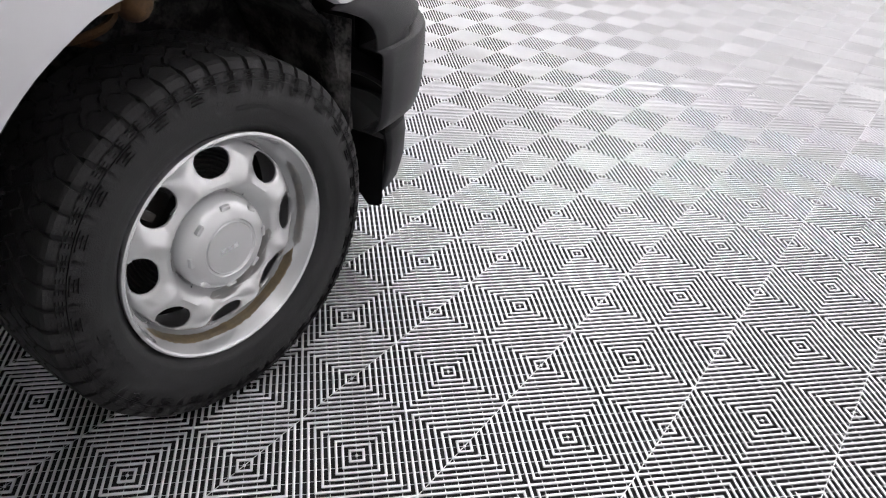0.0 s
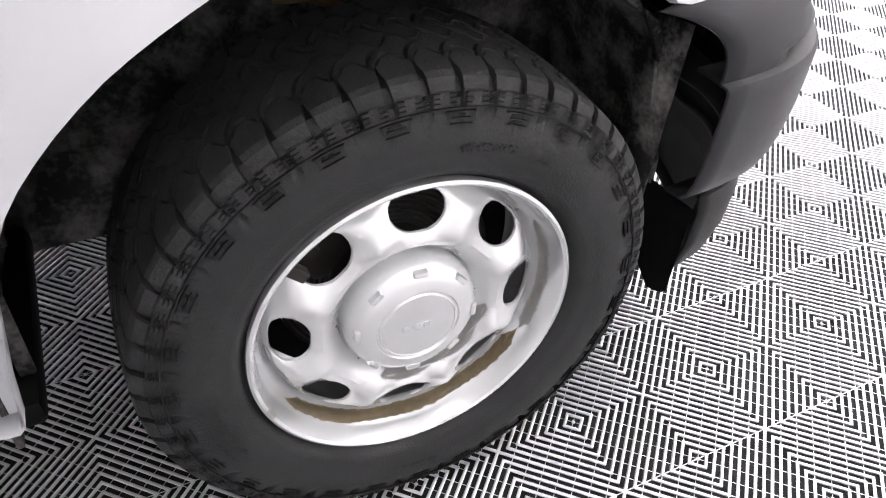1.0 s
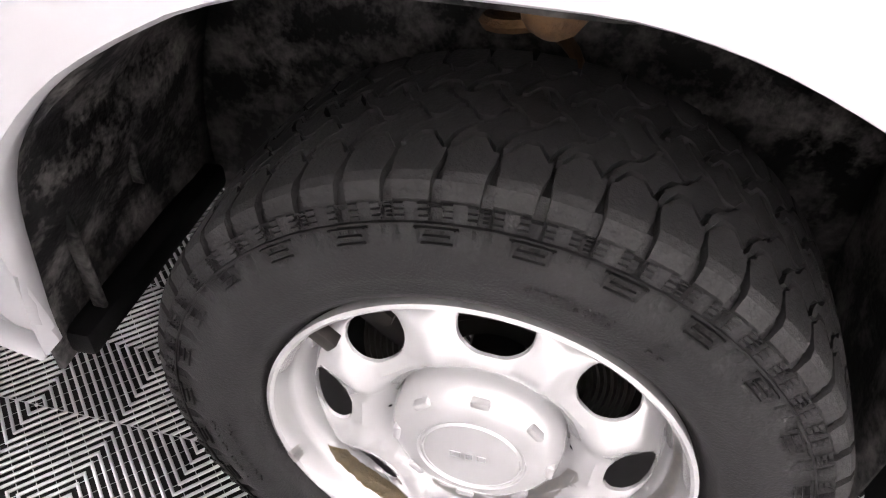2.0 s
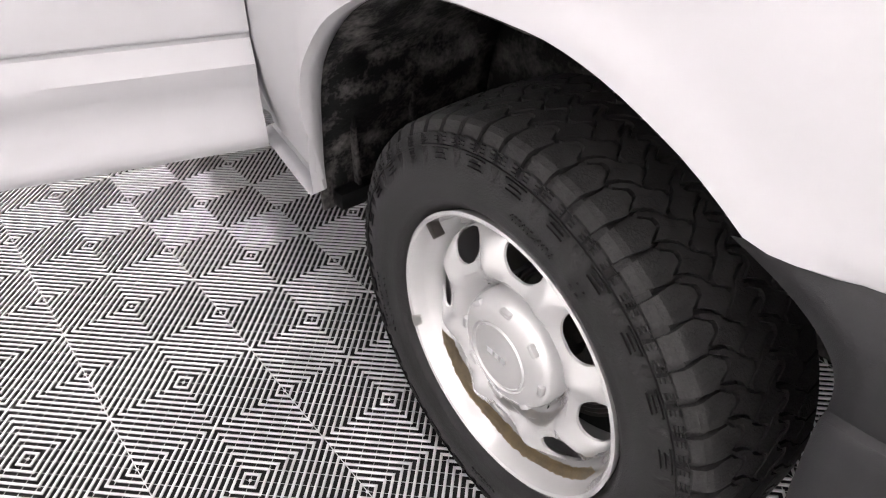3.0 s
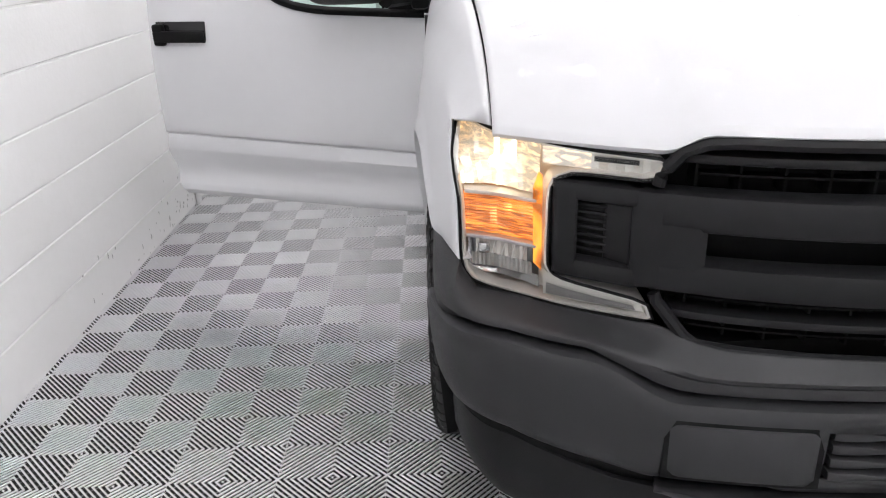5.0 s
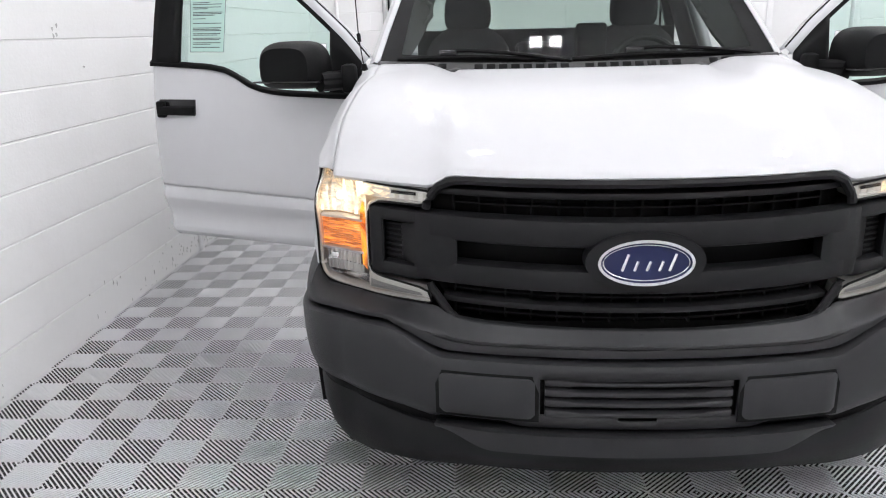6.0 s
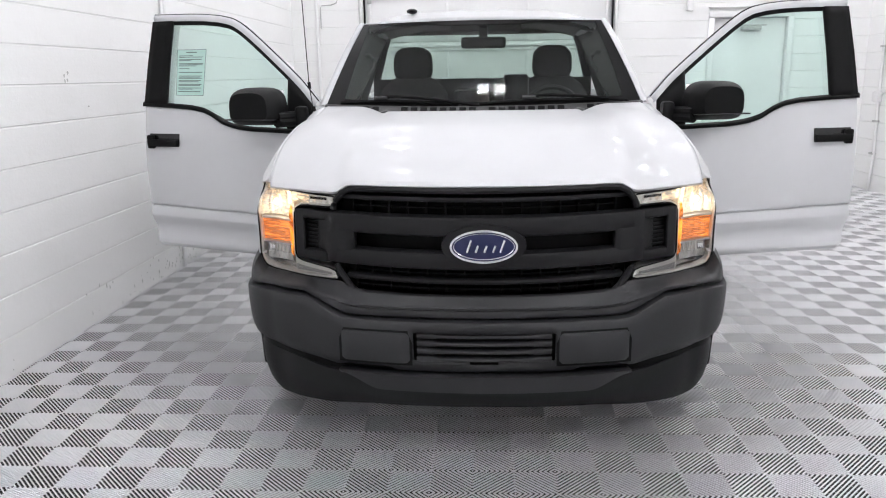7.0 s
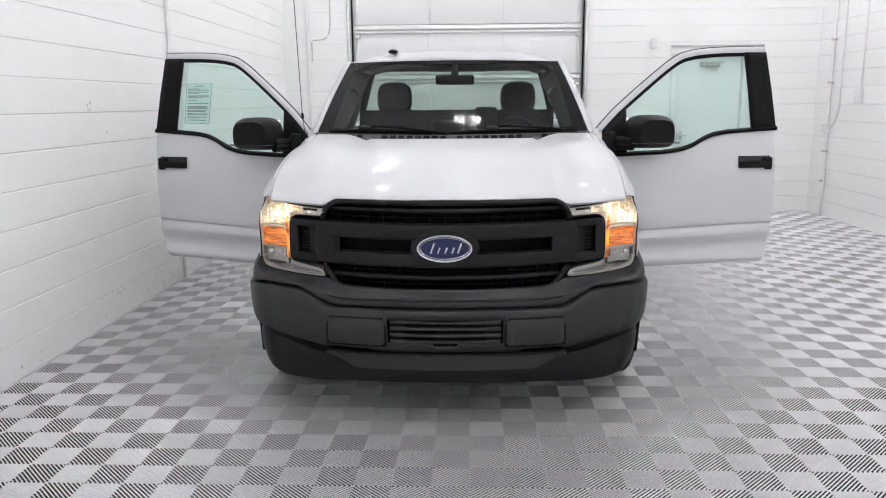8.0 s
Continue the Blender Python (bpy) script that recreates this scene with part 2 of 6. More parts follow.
walls = {}
for name, b in {
    "wall_west": (WEST - 0.2, WEST - 0.006, SOUTH - 0.2, NORTH + 0.2, -0.013, CEILING),
    "wall_east": (EAST + 0.006, EAST + 0.2, SOUTH - 0.2, NORTH + 0.2, -0.013, CEILING),
    # Out of view; added to close the room, its distance set for light.
    "wall_south": (WEST - 0.006, EAST + 0.006, SOUTH - 0.2, SOUTH - 0.006, -0.013, CEILING),
}.items():
    walls[name] = tagged(part(name, add_box(bmesh.new(), *b), MORTAR, smooth=0), "white painted concrete block wall", "wall", kind="structure")

# North wall with the openings of the roller door and the side door.
GX0, GX1, GZ = -1.53, 1.69, 3.28
DX0, DX1, DZ = 2.92, 3.92, 2.20
bm = bmesh.new()
for x0, x1, z0, z1 in ((WEST - 0.006, GX0, -0.013, CEILING), (GX0, GX1, GZ, CEILING), (GX1, DX0, -0.013, CEILING), (DX0, DX1, DZ, CEILING), (DX1, EAST + 0.006, -0.013, CEILING)):
    add_box(bm, x0, x1, NORTH + 0.006, NORTH + 0.2, z0, z1)
walls["wall_north"] = tagged(part("wall_north", bm, MORTAR, smooth=0), "white painted concrete block wall with door openings", "wall", kind="structure")

# ---------------------------------------------------------------- overhead door
def overhead_door():
    hgt = 0.675
    base = part("overhead_door", add_box(bmesh.new(), GX0, GX1, NORTH + 0.08, NORTH + 0.11, -0.013, GZ), WHITEPANEL, smooth=0)
    tagged(base, "white sectional overhead garage door with ribbed panels", "garage door", kind="structure")
    z = -0.10
    while z < GZ - 0.05:
        top = min(GZ, z + hgt)
        bm = bmesh.new()
        low = max(0.0, z)
        add_box(bm, GX0 + 0.03, GX1 - 0.03, NORTH + 0.04, NORTH + 0.078, low + 0.005, top - 0.005, 0.006)
        for k, (z0, z1) in enumerate(((top - 0.115, top - 0.078), (top - 0.068, top - 0.036))):  # hat-shaped stiffener
            add_box(bm, GX0 + 0.05, GX1 - 0.05, NORTH + 0.012 - 0.012 * k, NORTH + 0.04, z0, z1, 0.006)
        for x in (GX0 + 0.06, -0.465, 0.575, GX1 - 0.095):
            add_box(bm, x, x + 0.035, NORTH + 0.026, NORTH + 0.04, low + 0.01, top - 0.12, 0.003)
        part("door_section", bm, WHITEPANEL, base)
        for x in (GX0 + 0.05, GX1 - 0.11):
            hb = add_box(bmesh.new(), x, x + 0.06, NORTH - 0.02, NORTH + 0.016, top - 0.185, top - 0.125, 0.008)
            part("hinge", hb, GALV, base, "galvanised steel hinge")
        z = top
    for x in (GX0 - 0.06, GX1 + 0.005):
        part("door_track", add_box(bmesh.new(), x, x + 0.05, NORTH - 0.03, NORTH + 0.004, 0.0, GZ, 0.008), GALV, base, "dark steel guide track")
        part("weather_strip", add_box(bmesh.new(), x + (0.062 if x < 0 else -0.030), x + (0.085 if x < 0 else -0.008), NORTH - 0.012, NORTH + 0.004, 0, GZ), BLACK, base, "black rubber seal")


overhead_door()


def side_door():
    d = part("door_1", add_box(bmesh.new(), DX0 + 0.045, DX1 - 0.045, NORTH + 0.05, NORTH + 0.09, -0.008, DZ - 0.05, 0.003), WHITEPANEL)
    tagged(d, "closed white steel side door with a door closer", "door", kind="structure")
    bm = bmesh.new()
    for b in ((DX0 - 0.03, DX0 + 0.04, 0, DZ - 0.045), (DX1 - 0.04, DX1 + 0.03, 0, DZ - 0.045), (DX0 - 0.03, DX1 + 0.03, DZ - 0.04, DZ + 0.03)):
        add_box(bm, b[0], b[1], NORTH - 0.03, NORTH + 0.12, b[2], b[3], 0.004)
    part("door_frame", bm, WHITEPANEL, d)
    part("drip_cap", add_box(bmesh.new(), DX0 - 0.04, DX1 + 0.22, NORTH - 0.035, NORTH + 0.004, DZ + 0.075, DZ + 0.088, 0.003), GALV, d, "grey metal drip strip")
    bm = add_box(bmesh.new(), 3.30, 3.56, NORTH - 0.01, NORTH + 0.05, DZ - 0.20, DZ - 0.15, 0.01)
    add_box(bm, 3.28, 3.60, NORTH - 0.06, NORTH - 0.035, DZ - 0.15, DZ - 0.135, 0.003)
    part("door_closer", bm, GALV, d, "grey metal door closer")
    bm = add_box(bmesh.new(), 3.02, 3.10, NORTH + 0.02, NORTH + 0.05, 1.0, 1.12, 0.008)
    add_tube(bm, [(3.06, NORTH + 0.03, 1.06), (3.06, NORTH - 0.02, 1.06), (3.15, NORTH - 0.02, 1.06)], 0.01)
    part("door_handle", bm, GALV, d, "satin metal lever handle")


side_door()


# ---------------------------------------------------------------- ceiling lamps
def light_fixture(size, long=1.0, thick=1.0):
    """Four short tubes side by side under a white tray."""
    bm = add_box(bmesh.new(), -0.17 * size, 0.17 * size, -0.14 * size * long, 0.14 * size * long, CEILING - 0.06, CEILING - 0.003, 0.01)
    lamp = part("ceiling_light", bm, WHITEPANEL)
    tagged(lamp, "white strip light fixture with four lit tubes, out of view", "ceiling light", group="ceiling lights")
    for k in range(4):
        bm = bmesh.new()
        x = (-0.12 + 0.08 * k) * size
        add_tube(bm, [(x, -0.11 * size * long, CEILING - 0.075), (x, 0.11 * size * long, CEILING - 0.075)], 0.015 * size * thick, 6)
        part("tube", bm, LAMP, lamp, "lit white tube")
    return lamp


# Unseen fixtures added as fill, their places chosen for the light they give.
fill_light = light_fixture(1.0)
fill_light.matrix_basis = pose(-1.35, -1.9, 0)
for fx, rows in ((-1.35, (-3.3, 1.7, 4.5, 6.5)), (3.0, (-3.0, -1.0, 1.8, 4.5, 6.5)), (4.3, (-3.0, -1.0, 1.8, 5.5))):
    for fy in rows:
        copy_thing(fill_light, pose(fx, fy, 0))
# Front row added to brighten doors, bumper and west wall.
for fx in (-1.6, -0.5, 0.6, 2.0, 3.4):
    copy_thing(fill_light, pose(fx, -4.7, 0))
second = light_fixture(0.45, 1.5, 0.5)
for fx in (0.01, 0.22):
    for fy in (2.05, 4.4, 6.4):
        if (fx, fy) != (0.22, 6.4):
            copy_thing(second, pose(fx, fy, 0))
second.matrix_basis = pose(0.22, 6.4, 0)


# ---------------------------------------------------------------- the pickup truck
truck = new("pickup_truck")
truck.empty_display_size = 0.2
truck.location = (-0.009, 0, 0)
tagged(truck, "white single-cab pickup truck with both doors open and headlights lit", "pickup truck")


def nose(x):
    """Plan line of the grille and headlights."""
    x = abs(x)
    k = min(x, 0.86)
    return 0.392 * k**2 + 0.05 * k**4 + 0.45 * (x - k) + 0.11 * (max(0.0, x - 0.94) / 0.015) ** 2


def bumper_line(x):
    x = abs(x)
    return -0.03 + 0.22 * x**2 + 0.15 * x**8


def bumper_plan(q):
    """Plan point and outward normal of the bumper, q from -1 to 1, wrapping round the corners."""
    def at(q):
        a, sg = abs(q), 1 if q >= 0 else -1
        if a <= 0.8:
            x = a / 0.8 * 0.86
            return Vector((sg * x, bumper_line(x), 0))
        k = (a - 0.8) / 0.2
        p0, p1, p2 = Vector((0.86, bumper_line(0.86), 0)), Vector((1.005, 0.23, 0)), Vector((1.013, 0.470, 0))
        p = (1 - k) ** 2 * p0 + 2 * k * (1 - k) * p1 + k * k * p2
        return Vector((sg * p.x, p.y, 0))
    d = at(min(1, q + 0.01)) - at(max(-1, q - 0.01))
    return at(q), Vector((d.y, -d.x, 0)).normalized()


def arch(y):
    """Height of the front wheel opening's lip."""
    return polyline(((0.455, 0.40), (0.475, 0.52), (0.50, 0.62), (0.53, 0.706), (0.57, 0.771), (0.60, 0.798), (0.63, 0.821), (0.66, 0.841), (0.70, 0.862), (0.75, 0.884), (0.80, 0.899), (0.845, 0.907), (0.91, 0.910), (0.97, 0.912), (1.03, 0.908), (1.09, 0.898), (1.13, 0.884), (1.168, 0.865), (1.20, 0.847), (1.235, 0.824), (1.27, 0.795), (1.30, 0.764), (1.32, 0.741), (1.34, 0.713), (1.355, 0.683), (1.367, 0.65), (1.376, 0.61), (1.384, 0.56), (1.394, 0.50), (1.404, 0.40)), y)


# Hood
def hood_front(x):
    x = abs(x)
    return 1.120 - 0.008 * x - 0.032 * smoothstep(0.50, 0.575, x)


def sloped(y):
    """Where the shoulders of hood and fender fall away."""
    return smoothstep(0.35, 0.75, y) * (1 - smoothstep(1.25, 1.55, y))


def hood_rear(x):
    return 1.492 + 0.055 * (x / 0.885) ** 2 - 0.034 * max(0.0, 1 - abs(abs(x) - 0.53) / 0.045)


def hood_z(x, y):
    yl = max(0.0, y - nose(x))
    zf = hood_front(x)
    z = zf + (lerp(1.312, 1.338, smoothstep(0.50, 0.70, abs(x))) - zf) * (1 - math.exp(-yl / 0.27)) / (1 - math.exp(-1.55 / 0.27))
    xc = lerp(0.30, 0.52, smoothstep(0.35, 1.5, y))
    dome = 0.019 * (1 - smoothstep(xc - 0.008, xc + 0.03, abs(x))) * smoothstep(0.35, 1.1, y)
    z -= 0.030 * sloped(y) * (max(0.0, abs(x) - 0.56) / 0.308) ** 2
    return z + dome - 0.020 * (1 - smoothstep(0.50, 0.66, abs(x))) * smoothstep(0.95, 1.55, y) - 0.008 * (1 - (x / 0.9) ** 2) * smoothstep(0.8, 1.55, y)


HOODX = 0.868
xs = [HOODX * math.sin(math.pi / 2 * k / 44) * 0.35 + HOODX * (k / 44) * 0.65 for k in range(-44, 45)]
rows = [[(x, nose(x) + 0.03, hood_front(x) - 0.016) for x in xs], [(x, nose(x) + 0.004, hood_front(x) - 0.014) for x in xs], [(x, nose(x) - 0.004, hood_front(x) - 0.008) for x in xs]]
for k in range(34):
    q = k / 33
    rows.append([(x, y, hood_z(x, y)) for x in xs for y in (lerp(nose(x) + 0.002, hood_rear(x), q**1.7),)])
part("hood", sheet(rows), PAINT, truck, solid=0.012)


# Fenders
def fender_side_x(y):
    return polyline(((0.30, 0.930), (0.36, 0.947), (0.42, 0.961), (0.46, 0.972), (0.53, 0.986), (0.60, 0.997), (0.68, 1.006), (0.76, 1.014), (0.88, 1.024), (1.0, 1.034), (1.13, 1.041), (1.25, 1.044), (1.34, 1.041), (1.42, 1.034), (1.52, 1.020), (1.62, 1.004), (1.72, 0.99)), y)


def fender_top(yl):
    """Height of the fender crown behind its front edge."""
    return 1.084 + 0.252 * (1 - math.exp(-yl / 0.27)) / (1 - math.exp(-1.55 / 0.27))


def fender(s):
    ys = [0.0, 0.25, 0.5, 0.75]
    cols = [("f", q) for q in ys] + [("y", lerp(0.54, 1.28, k / 30)) for k in range(31)] + [("y", lerp(1.29, 1.412, k / 20)) for k in range(21)] + [("y", v) for v in (1.43, 1.46, 1.50, 1.55, 1.60, 1.65, 1.70)]
    rows = []
    nv = 16
    for j in range(nv + 8):
        row = []
        for kind, val in cols:
            q = max(0, min(1, (j - 2) / (nv - 1))) if j >= 2 else 0.0
            # front edge follows the back of the headlight
            yf = polyline(((0.0, 0.352), (0.26, 0.357), (0.47, 0.364), (0.62, 0.398), (0.78, 0.450), (0.90, 0.473), (1.0, 0.478)), q)
            if j >= nv + 2:
                yf = lerp(0.478, nose(HOODX) + 0.002, (j - nv - 1) / 6)
            y = lerp(yf, 0.535, val) if kind == "f" else val
            ang = max(0, (j - nv - 1) / 6) * math.pi / 2
            yfx = lerp(0.478, nose(HOODX), (1 - math.cos(ang)))
            zt = fender_top(max(0.0, y - yfx)) - 0.030 * sloped(y)
            zb = max(arch(y), 0.437 if y > 0.9 else 0.782)
            if y > 1.411:
                zb = 0.437
            xs_ = fender_side_x(y)
            depth = lerp(0.010, lerp(0.10, 0.165, sloped(y)), smoothstep(yfx, yfx + 0.24, y))
            shoulder = zt - depth
            if j < 2:  # lip turned inwards
                x, z = xs_ - (0.028 if j == 0 else 0.002), zb + (0.004 if j == 0 else 0.0)
            elif j < nv + 2:
                z = lerp(zb + 0.004, shoulder, q)
                flare = 0.010 * (1 - smoothstep(0.0, 0.075, z - zb)) if 0.5 < y < 1.48 else 0.0
                x = xs_ + flare - 0.040 * smoothstep(0.66, 0.42, z) - 0.040 * smoothstep(0.84, 1.20, z)
            else:
                a = (j - nv - 1) / 6 * math.pi / 2
                x0 = xs_ - 0.040 * smoothstep(0.84, 1.20, shoulder)
                e = 1 + 0.25 * sloped(y)
                x = HOODX + 0.006 + (x0 - HOODX - 0.006) * max(0.0, math.cos(a)) ** e
                z = zt - depth * (1 - math.sin(a) ** e)
            row.append((s * x, y, z))
        rows.append(row)
    return part("fender", sheet(rows), PAINT, truck, solid=0.006)


for s in (-1, 1):
    fender(s)


# Wheel housings
def liner(s):
    rows = []
    for x in (1.008, 0.93, 0.84, 0.74, 0.64, 0.60):
        row = []
        for k in range(49):
            a = math.pi * k / 48
            c, n = math.cos(a), math.sin(a)
            e = 2 / 2.5
            y = 0.94 + 0.478 * math.copysign(abs(c) ** e, c) + (0.012 * math.sin(14 * a) if 0.65 < x < 0.95 else 0)
            z = 0.385 + 0.515 * abs(n) ** e + (0.01 * math.sin(9 * a + x * 30) if 0.65 < x < 0.95 else 0)
            row.append((s * min(x, lerp(0.90, 1.01, smoothstep(0.60, 0.90, y))), y, z))
        rows.append(row)
    bm = sheet(rows)
    sheet([[(s * 0.60, 0.46, z), (s * 0.60, 0.97, z), (s * 0.60, 1.48, z)] for z in (0.36, 0.62, 0.91)], bm)
    ob = part("wheel_liner", bm, LINER, truck, "dirty black plastic wheel liner", solid=0.008)
    bm = bmesh.new()  # ribs behind the wheel
    for x, z0 in ((0.80, 0.52), (0.935, 0.43)):
        add_box(bm, min(s * x, s * (x + 0.008)), max(s * x, s * (x + 0.008)), 1.385, 1.404, z0, 0.72, 0.003)
    part("liner_rib", bm, LINER, truck)
    bm = add_box(bmesh.new(), min(s * 0.62, s * 0.985), max(s * 0.62, s * 0.985), 1.385, 1.425, 0.385, 0.425, 0.010)
    part("liner_flap", bm, BLACK, truck, "black plastic flap behind the wheel")
    bm = bmesh.new()  # short air flap ahead of the wheel
    rows = []
    for q in (0, 0.25, 0.5, 0.75, 1):
        z = lerp(0.44, 0.252, q)
        xi, xo = lerp(0.80, 0.962, q**1.3), lerp(1.0, 0.985, q)
        rows.append([(s * lerp(xi, xo, k / 4), lerp(0.462, 0.452, q) - 0.012 * (k / 4), z) for k in range(5)])
    sheet(rows + [[(x, y + 0.012, z) for x, y, z in row] for row in reversed(rows)], bm)
    part("air_flap", bm, BLACK, truck)
    return ob


for s in (-1, 1):
    liner(s)


# Bumper
def step_z(x):
    x = abs(x)
    return 0.598 + 0.073 * smoothstep(0.53, 0.71, x) - 0.012 * smoothstep(0.90, 1.0, x)


def bumper_bottom(x):
    return polyline(((0.0, 0.392), (0.33, 0.390), (0.37, 0.404), (0.55, 0.404), (0.58, 0.397), (0.66, 0.413), (0.75, 0.424), (0.84, 0.434), (0.89, 0.445), (1.0, 0.456)), abs(x))


QS = [k / 60 for k in range(-60, 61)]
rows = []
for off, zq in ((-0.06, -0.004), (-0.028, 0.0), (-0.010, 0.004), (0.0, 0.016), (0.004, 0.05), (0.004, 0.2), (0.002, 0.45), (-0.002, 0.65), (-0.005, 0.75), (-0.008, 0.82), (-0.016, 0.93), (-0.028, 0.985), (-0.06, 1.0)):
    row = []
    for q in QS:
        p, n = bumper_plan(q)
        z = lerp(step_z(p.x), bumper_bottom(p.x), zq)
        row.append(p + n * off + Vector((0, 0, z)))
    rows.append(row)
bm = sheet(rows)
cut = [f for f in bm.faces if abs(f.calc_center_median().x) < 0.268 and 0.436 < f.calc_center_median().z < 0.5595 and f.calc_center_median().y < 0.02]
bmesh.ops.delete(bm, geom=cut, context="FACES")
bumper = part("front_bumper", bm, PLASTIC, truck, "dark grey grained plastic front bumper", solid=0.006)


def upper_edge(x):
    """Top of the filler between bumper and headlights or grille."""
    x = abs(x)
    return polyline(((0.0, 0.694), (0.45, 0.692), (0.50, 0.70), (0.56, 0.722), (0.60, 0.722), (0.88, 0.722)), x)


def filler_top(q):
    """Upper edge of the filler: under grille and headlight, then along the bottom of the fender."""
    a, sg = abs(q), 1 if q >= 0 else -1
    if a <= 0.8:
        x = a / 0.8 * 0.86
        return Vector((sg * x, nose(x) - 0.008 + 0.013 * smoothstep(0.55, 0.58, x), upper_edge(x) - 0.003 * smoothstep(0.55, 0.58, x)))
    k = (a - 0.8) / 0.2
    x = polyline(((0, 0.86), (0.25, 0.908), (0.40, 0.933), (0.50, 0.942), (0.75, 0.974), (1.0, 0.996)), k)
    y = polyline(((0, nose(0.86) + 0.005), (0.25, nose(0.908) + 0.004), (0.40, 0.350), (0.50, 0.358), (0.75, 0.48), (1.0, 0.606)), k)
    z = polyline(((0, 0.719), (0.25, 0.724), (0.40, 0.752), (0.50, 0.784), (0.9, 0.786), (1.0, 0.778)), k)
    return Vector((sg * x, y, z))


rows = []
for zq, off in ((-0.06, -0.060), (0.02, -0.046), (0.15, -0.046), (0.17, -0.024), (0.20, -0.013), (0.30, -0.011), (0.41, -0.012), (0.43, -0.022), (0.47, -0.022), (0.49, -0.012), (0.56, -0.010), (0.60, -0.013), (0.68, -0.012), (0.76, -0.012), (0.86, -0.012), (0.94, -0.012), (1.0, -0.012)):
    row = []
    for q in QS:
        p, n = bumper_plan(q)
        x = abs(p.x)
        slot = 0.014 * smoothstep(0.66, 0.72, x) * (1 - smoothstep(0.93, 0.99, x))
        o = lerp(off, -0.012, smoothstep(0.52, 0.60, x) if zq > 0.25 else smoothstep(0.96, 1.0, x))
        base = p + n * o + Vector((0, 0, step_z(x) + 0.002 + slot))
        top = filler_top(q)
        k = max(0.0, (zq - 0.58) / 0.42) if x < 0.52 else smoothstep(0.45, 1.0, zq) if x < 0.8 else zq**3
        v = base.lerp(top, k)
        row.append(Vector((v.x, v.y, lerp(base.z, top.z, zq))))
    rows.append(row)
part("bumper_filler", sheet(rows), PLASTIC, bumper, solid=0.006)

rows = []
for zq, off in ((0.0, -0.065), (0.06, -0.034), (0.2, -0.030), (0.55, -0.034), (0.85, -0.05), (0.96, -0.062), (1.0, -0.085)):
    row = []
    for q in QS:
        p, n = bumper_plan(q * 0.965)
        x = abs(p.x)
        top = polyline(((0.0, 0.380), (0.50, 0.374), (0.56, 0.366), (0.645, 0.372), (0.75, 0.396), (0.88, 0.420), (1.0, 0.432)), x)
        bot = polyline(((0.0, 0.232), (0.45, 0.225), (0.62, 0.205), (0.85, 0.195), (1.0, 0.235)), x)
        row.append(p + n * (off - 0.012 * smoothstep(0.4, 0.62, x)) + Vector((0, 0, lerp(top, bot, zq))))
    rows.append(row)
part("lower_valance", sheet(rows), DAM, bumper, "black plastic air dam", solid=0.008)
rows = []
for z, off in ((0.47, -0.045), (0.40, -0.048), (0.33, -0.062)):
    row = []
    for q in QS:
        p, n = bumper_plan(q * 0.965)
        row.append(p + n * off + Vector((0, 0, z)))
    rows.append(row)
part("inner_strip", sheet(rows), BLACK, bumper, "black strip behind the bumper seam", solid=0.004)
rows = []
for zq, off in ((0.0, -0.04), (0.12, -0.0022), (0.5, -0.008), (0.9, -0.014), (1.0, -0.04)):
    row = []
    for k in range(-30, 31):
        p, n = bumper_plan(k / 30 * 0.53)
        row.append(p + n * off + Vector((0, 0, lerp(0.386, 0.304 + 0.066 * smoothstep(0.40, 0.57, abs(p.x)), zq))))
    rows.append(row)
part("lower_lip", sheet(rows), PLASTIC, bumper, solid=0.005)


def curved_plate(x0, x1, z0, z1, line, off, depth, n=14, r=0.008, bm=None, mi=0):
    """A rounded bar that follows a plan line, z0 and z1 may be functions of x."""
    f0 = z0 if callable(z0) else (lambda x: z0)
    f1 = z1 if callable(z1) else (lambda x: z1)
    rings = []
    for k in range(n + 1):
        x = lerp(x0, x1, k / n)
        y = line(x) - off
        a, b = f0(x), f1(x)
        e = r if 0 < k < n else r * 0.3
        sh = 0 if 0 < k < n else r * 0.7
        rings.append([(x, y + depth, a), (x, y + r + sh, a), (x, y + r * 0.3 + sh, a + r * 0.3), (x, y + sh, a + r), (x, y + sh, b - r), (x, y + r * 0.3 + sh, b - r * 0.3), (x, y + r + sh, b), (x, y + depth, b)])
    bm = sheet(rings, bm, closed=True, mi=mi)
    bm.verts.ensure_lookup_table()
    m = 8 * (n + 1)
    vs = bm.verts[-m:]
    bm.faces.new(vs[:8]).material_index = mi
    bm.faces.new(vs[-8:]).material_index = mi
    return bm


for s in (-1, 1):
    a, b = sorted((s * 0.283, s * 0.552))
    part("bumper_pad", curved_plate(a, b, 0.431, 0.558, bumper_line, 0.017, 0.03, r=0.015), PLASTIC, bumper)
    a, b = sorted((s * 0.272, s * 0.562))
    part("pad_recess", curved_plate(a, b, 0.424, 0.566, bumper_line, 0.0075, 0.03, r=0.003), BLACK, bumper)
part("air_intake", curved_plate(-0.29, 0.29, 0.42, 0.575, bumper_line, -0.04, 0.03, r=0.003), BLACK, bumper, "black recessed lower air intake")
for k in range(4):
    z = 0.444 + 0.031 * k
    part("intake_slat", curved_plate(-0.255, 0.255, lambda x, z=z: z - 0.003 * smoothstep(0.17, 0.2, abs(x)), lambda x, z=z: z + 0.013 + 0.005 * smoothstep(0.17, 0.2, abs(x)), bumper_line, 0.004, 0.03, n=40, r=0.005), PLASTIC, bumper)

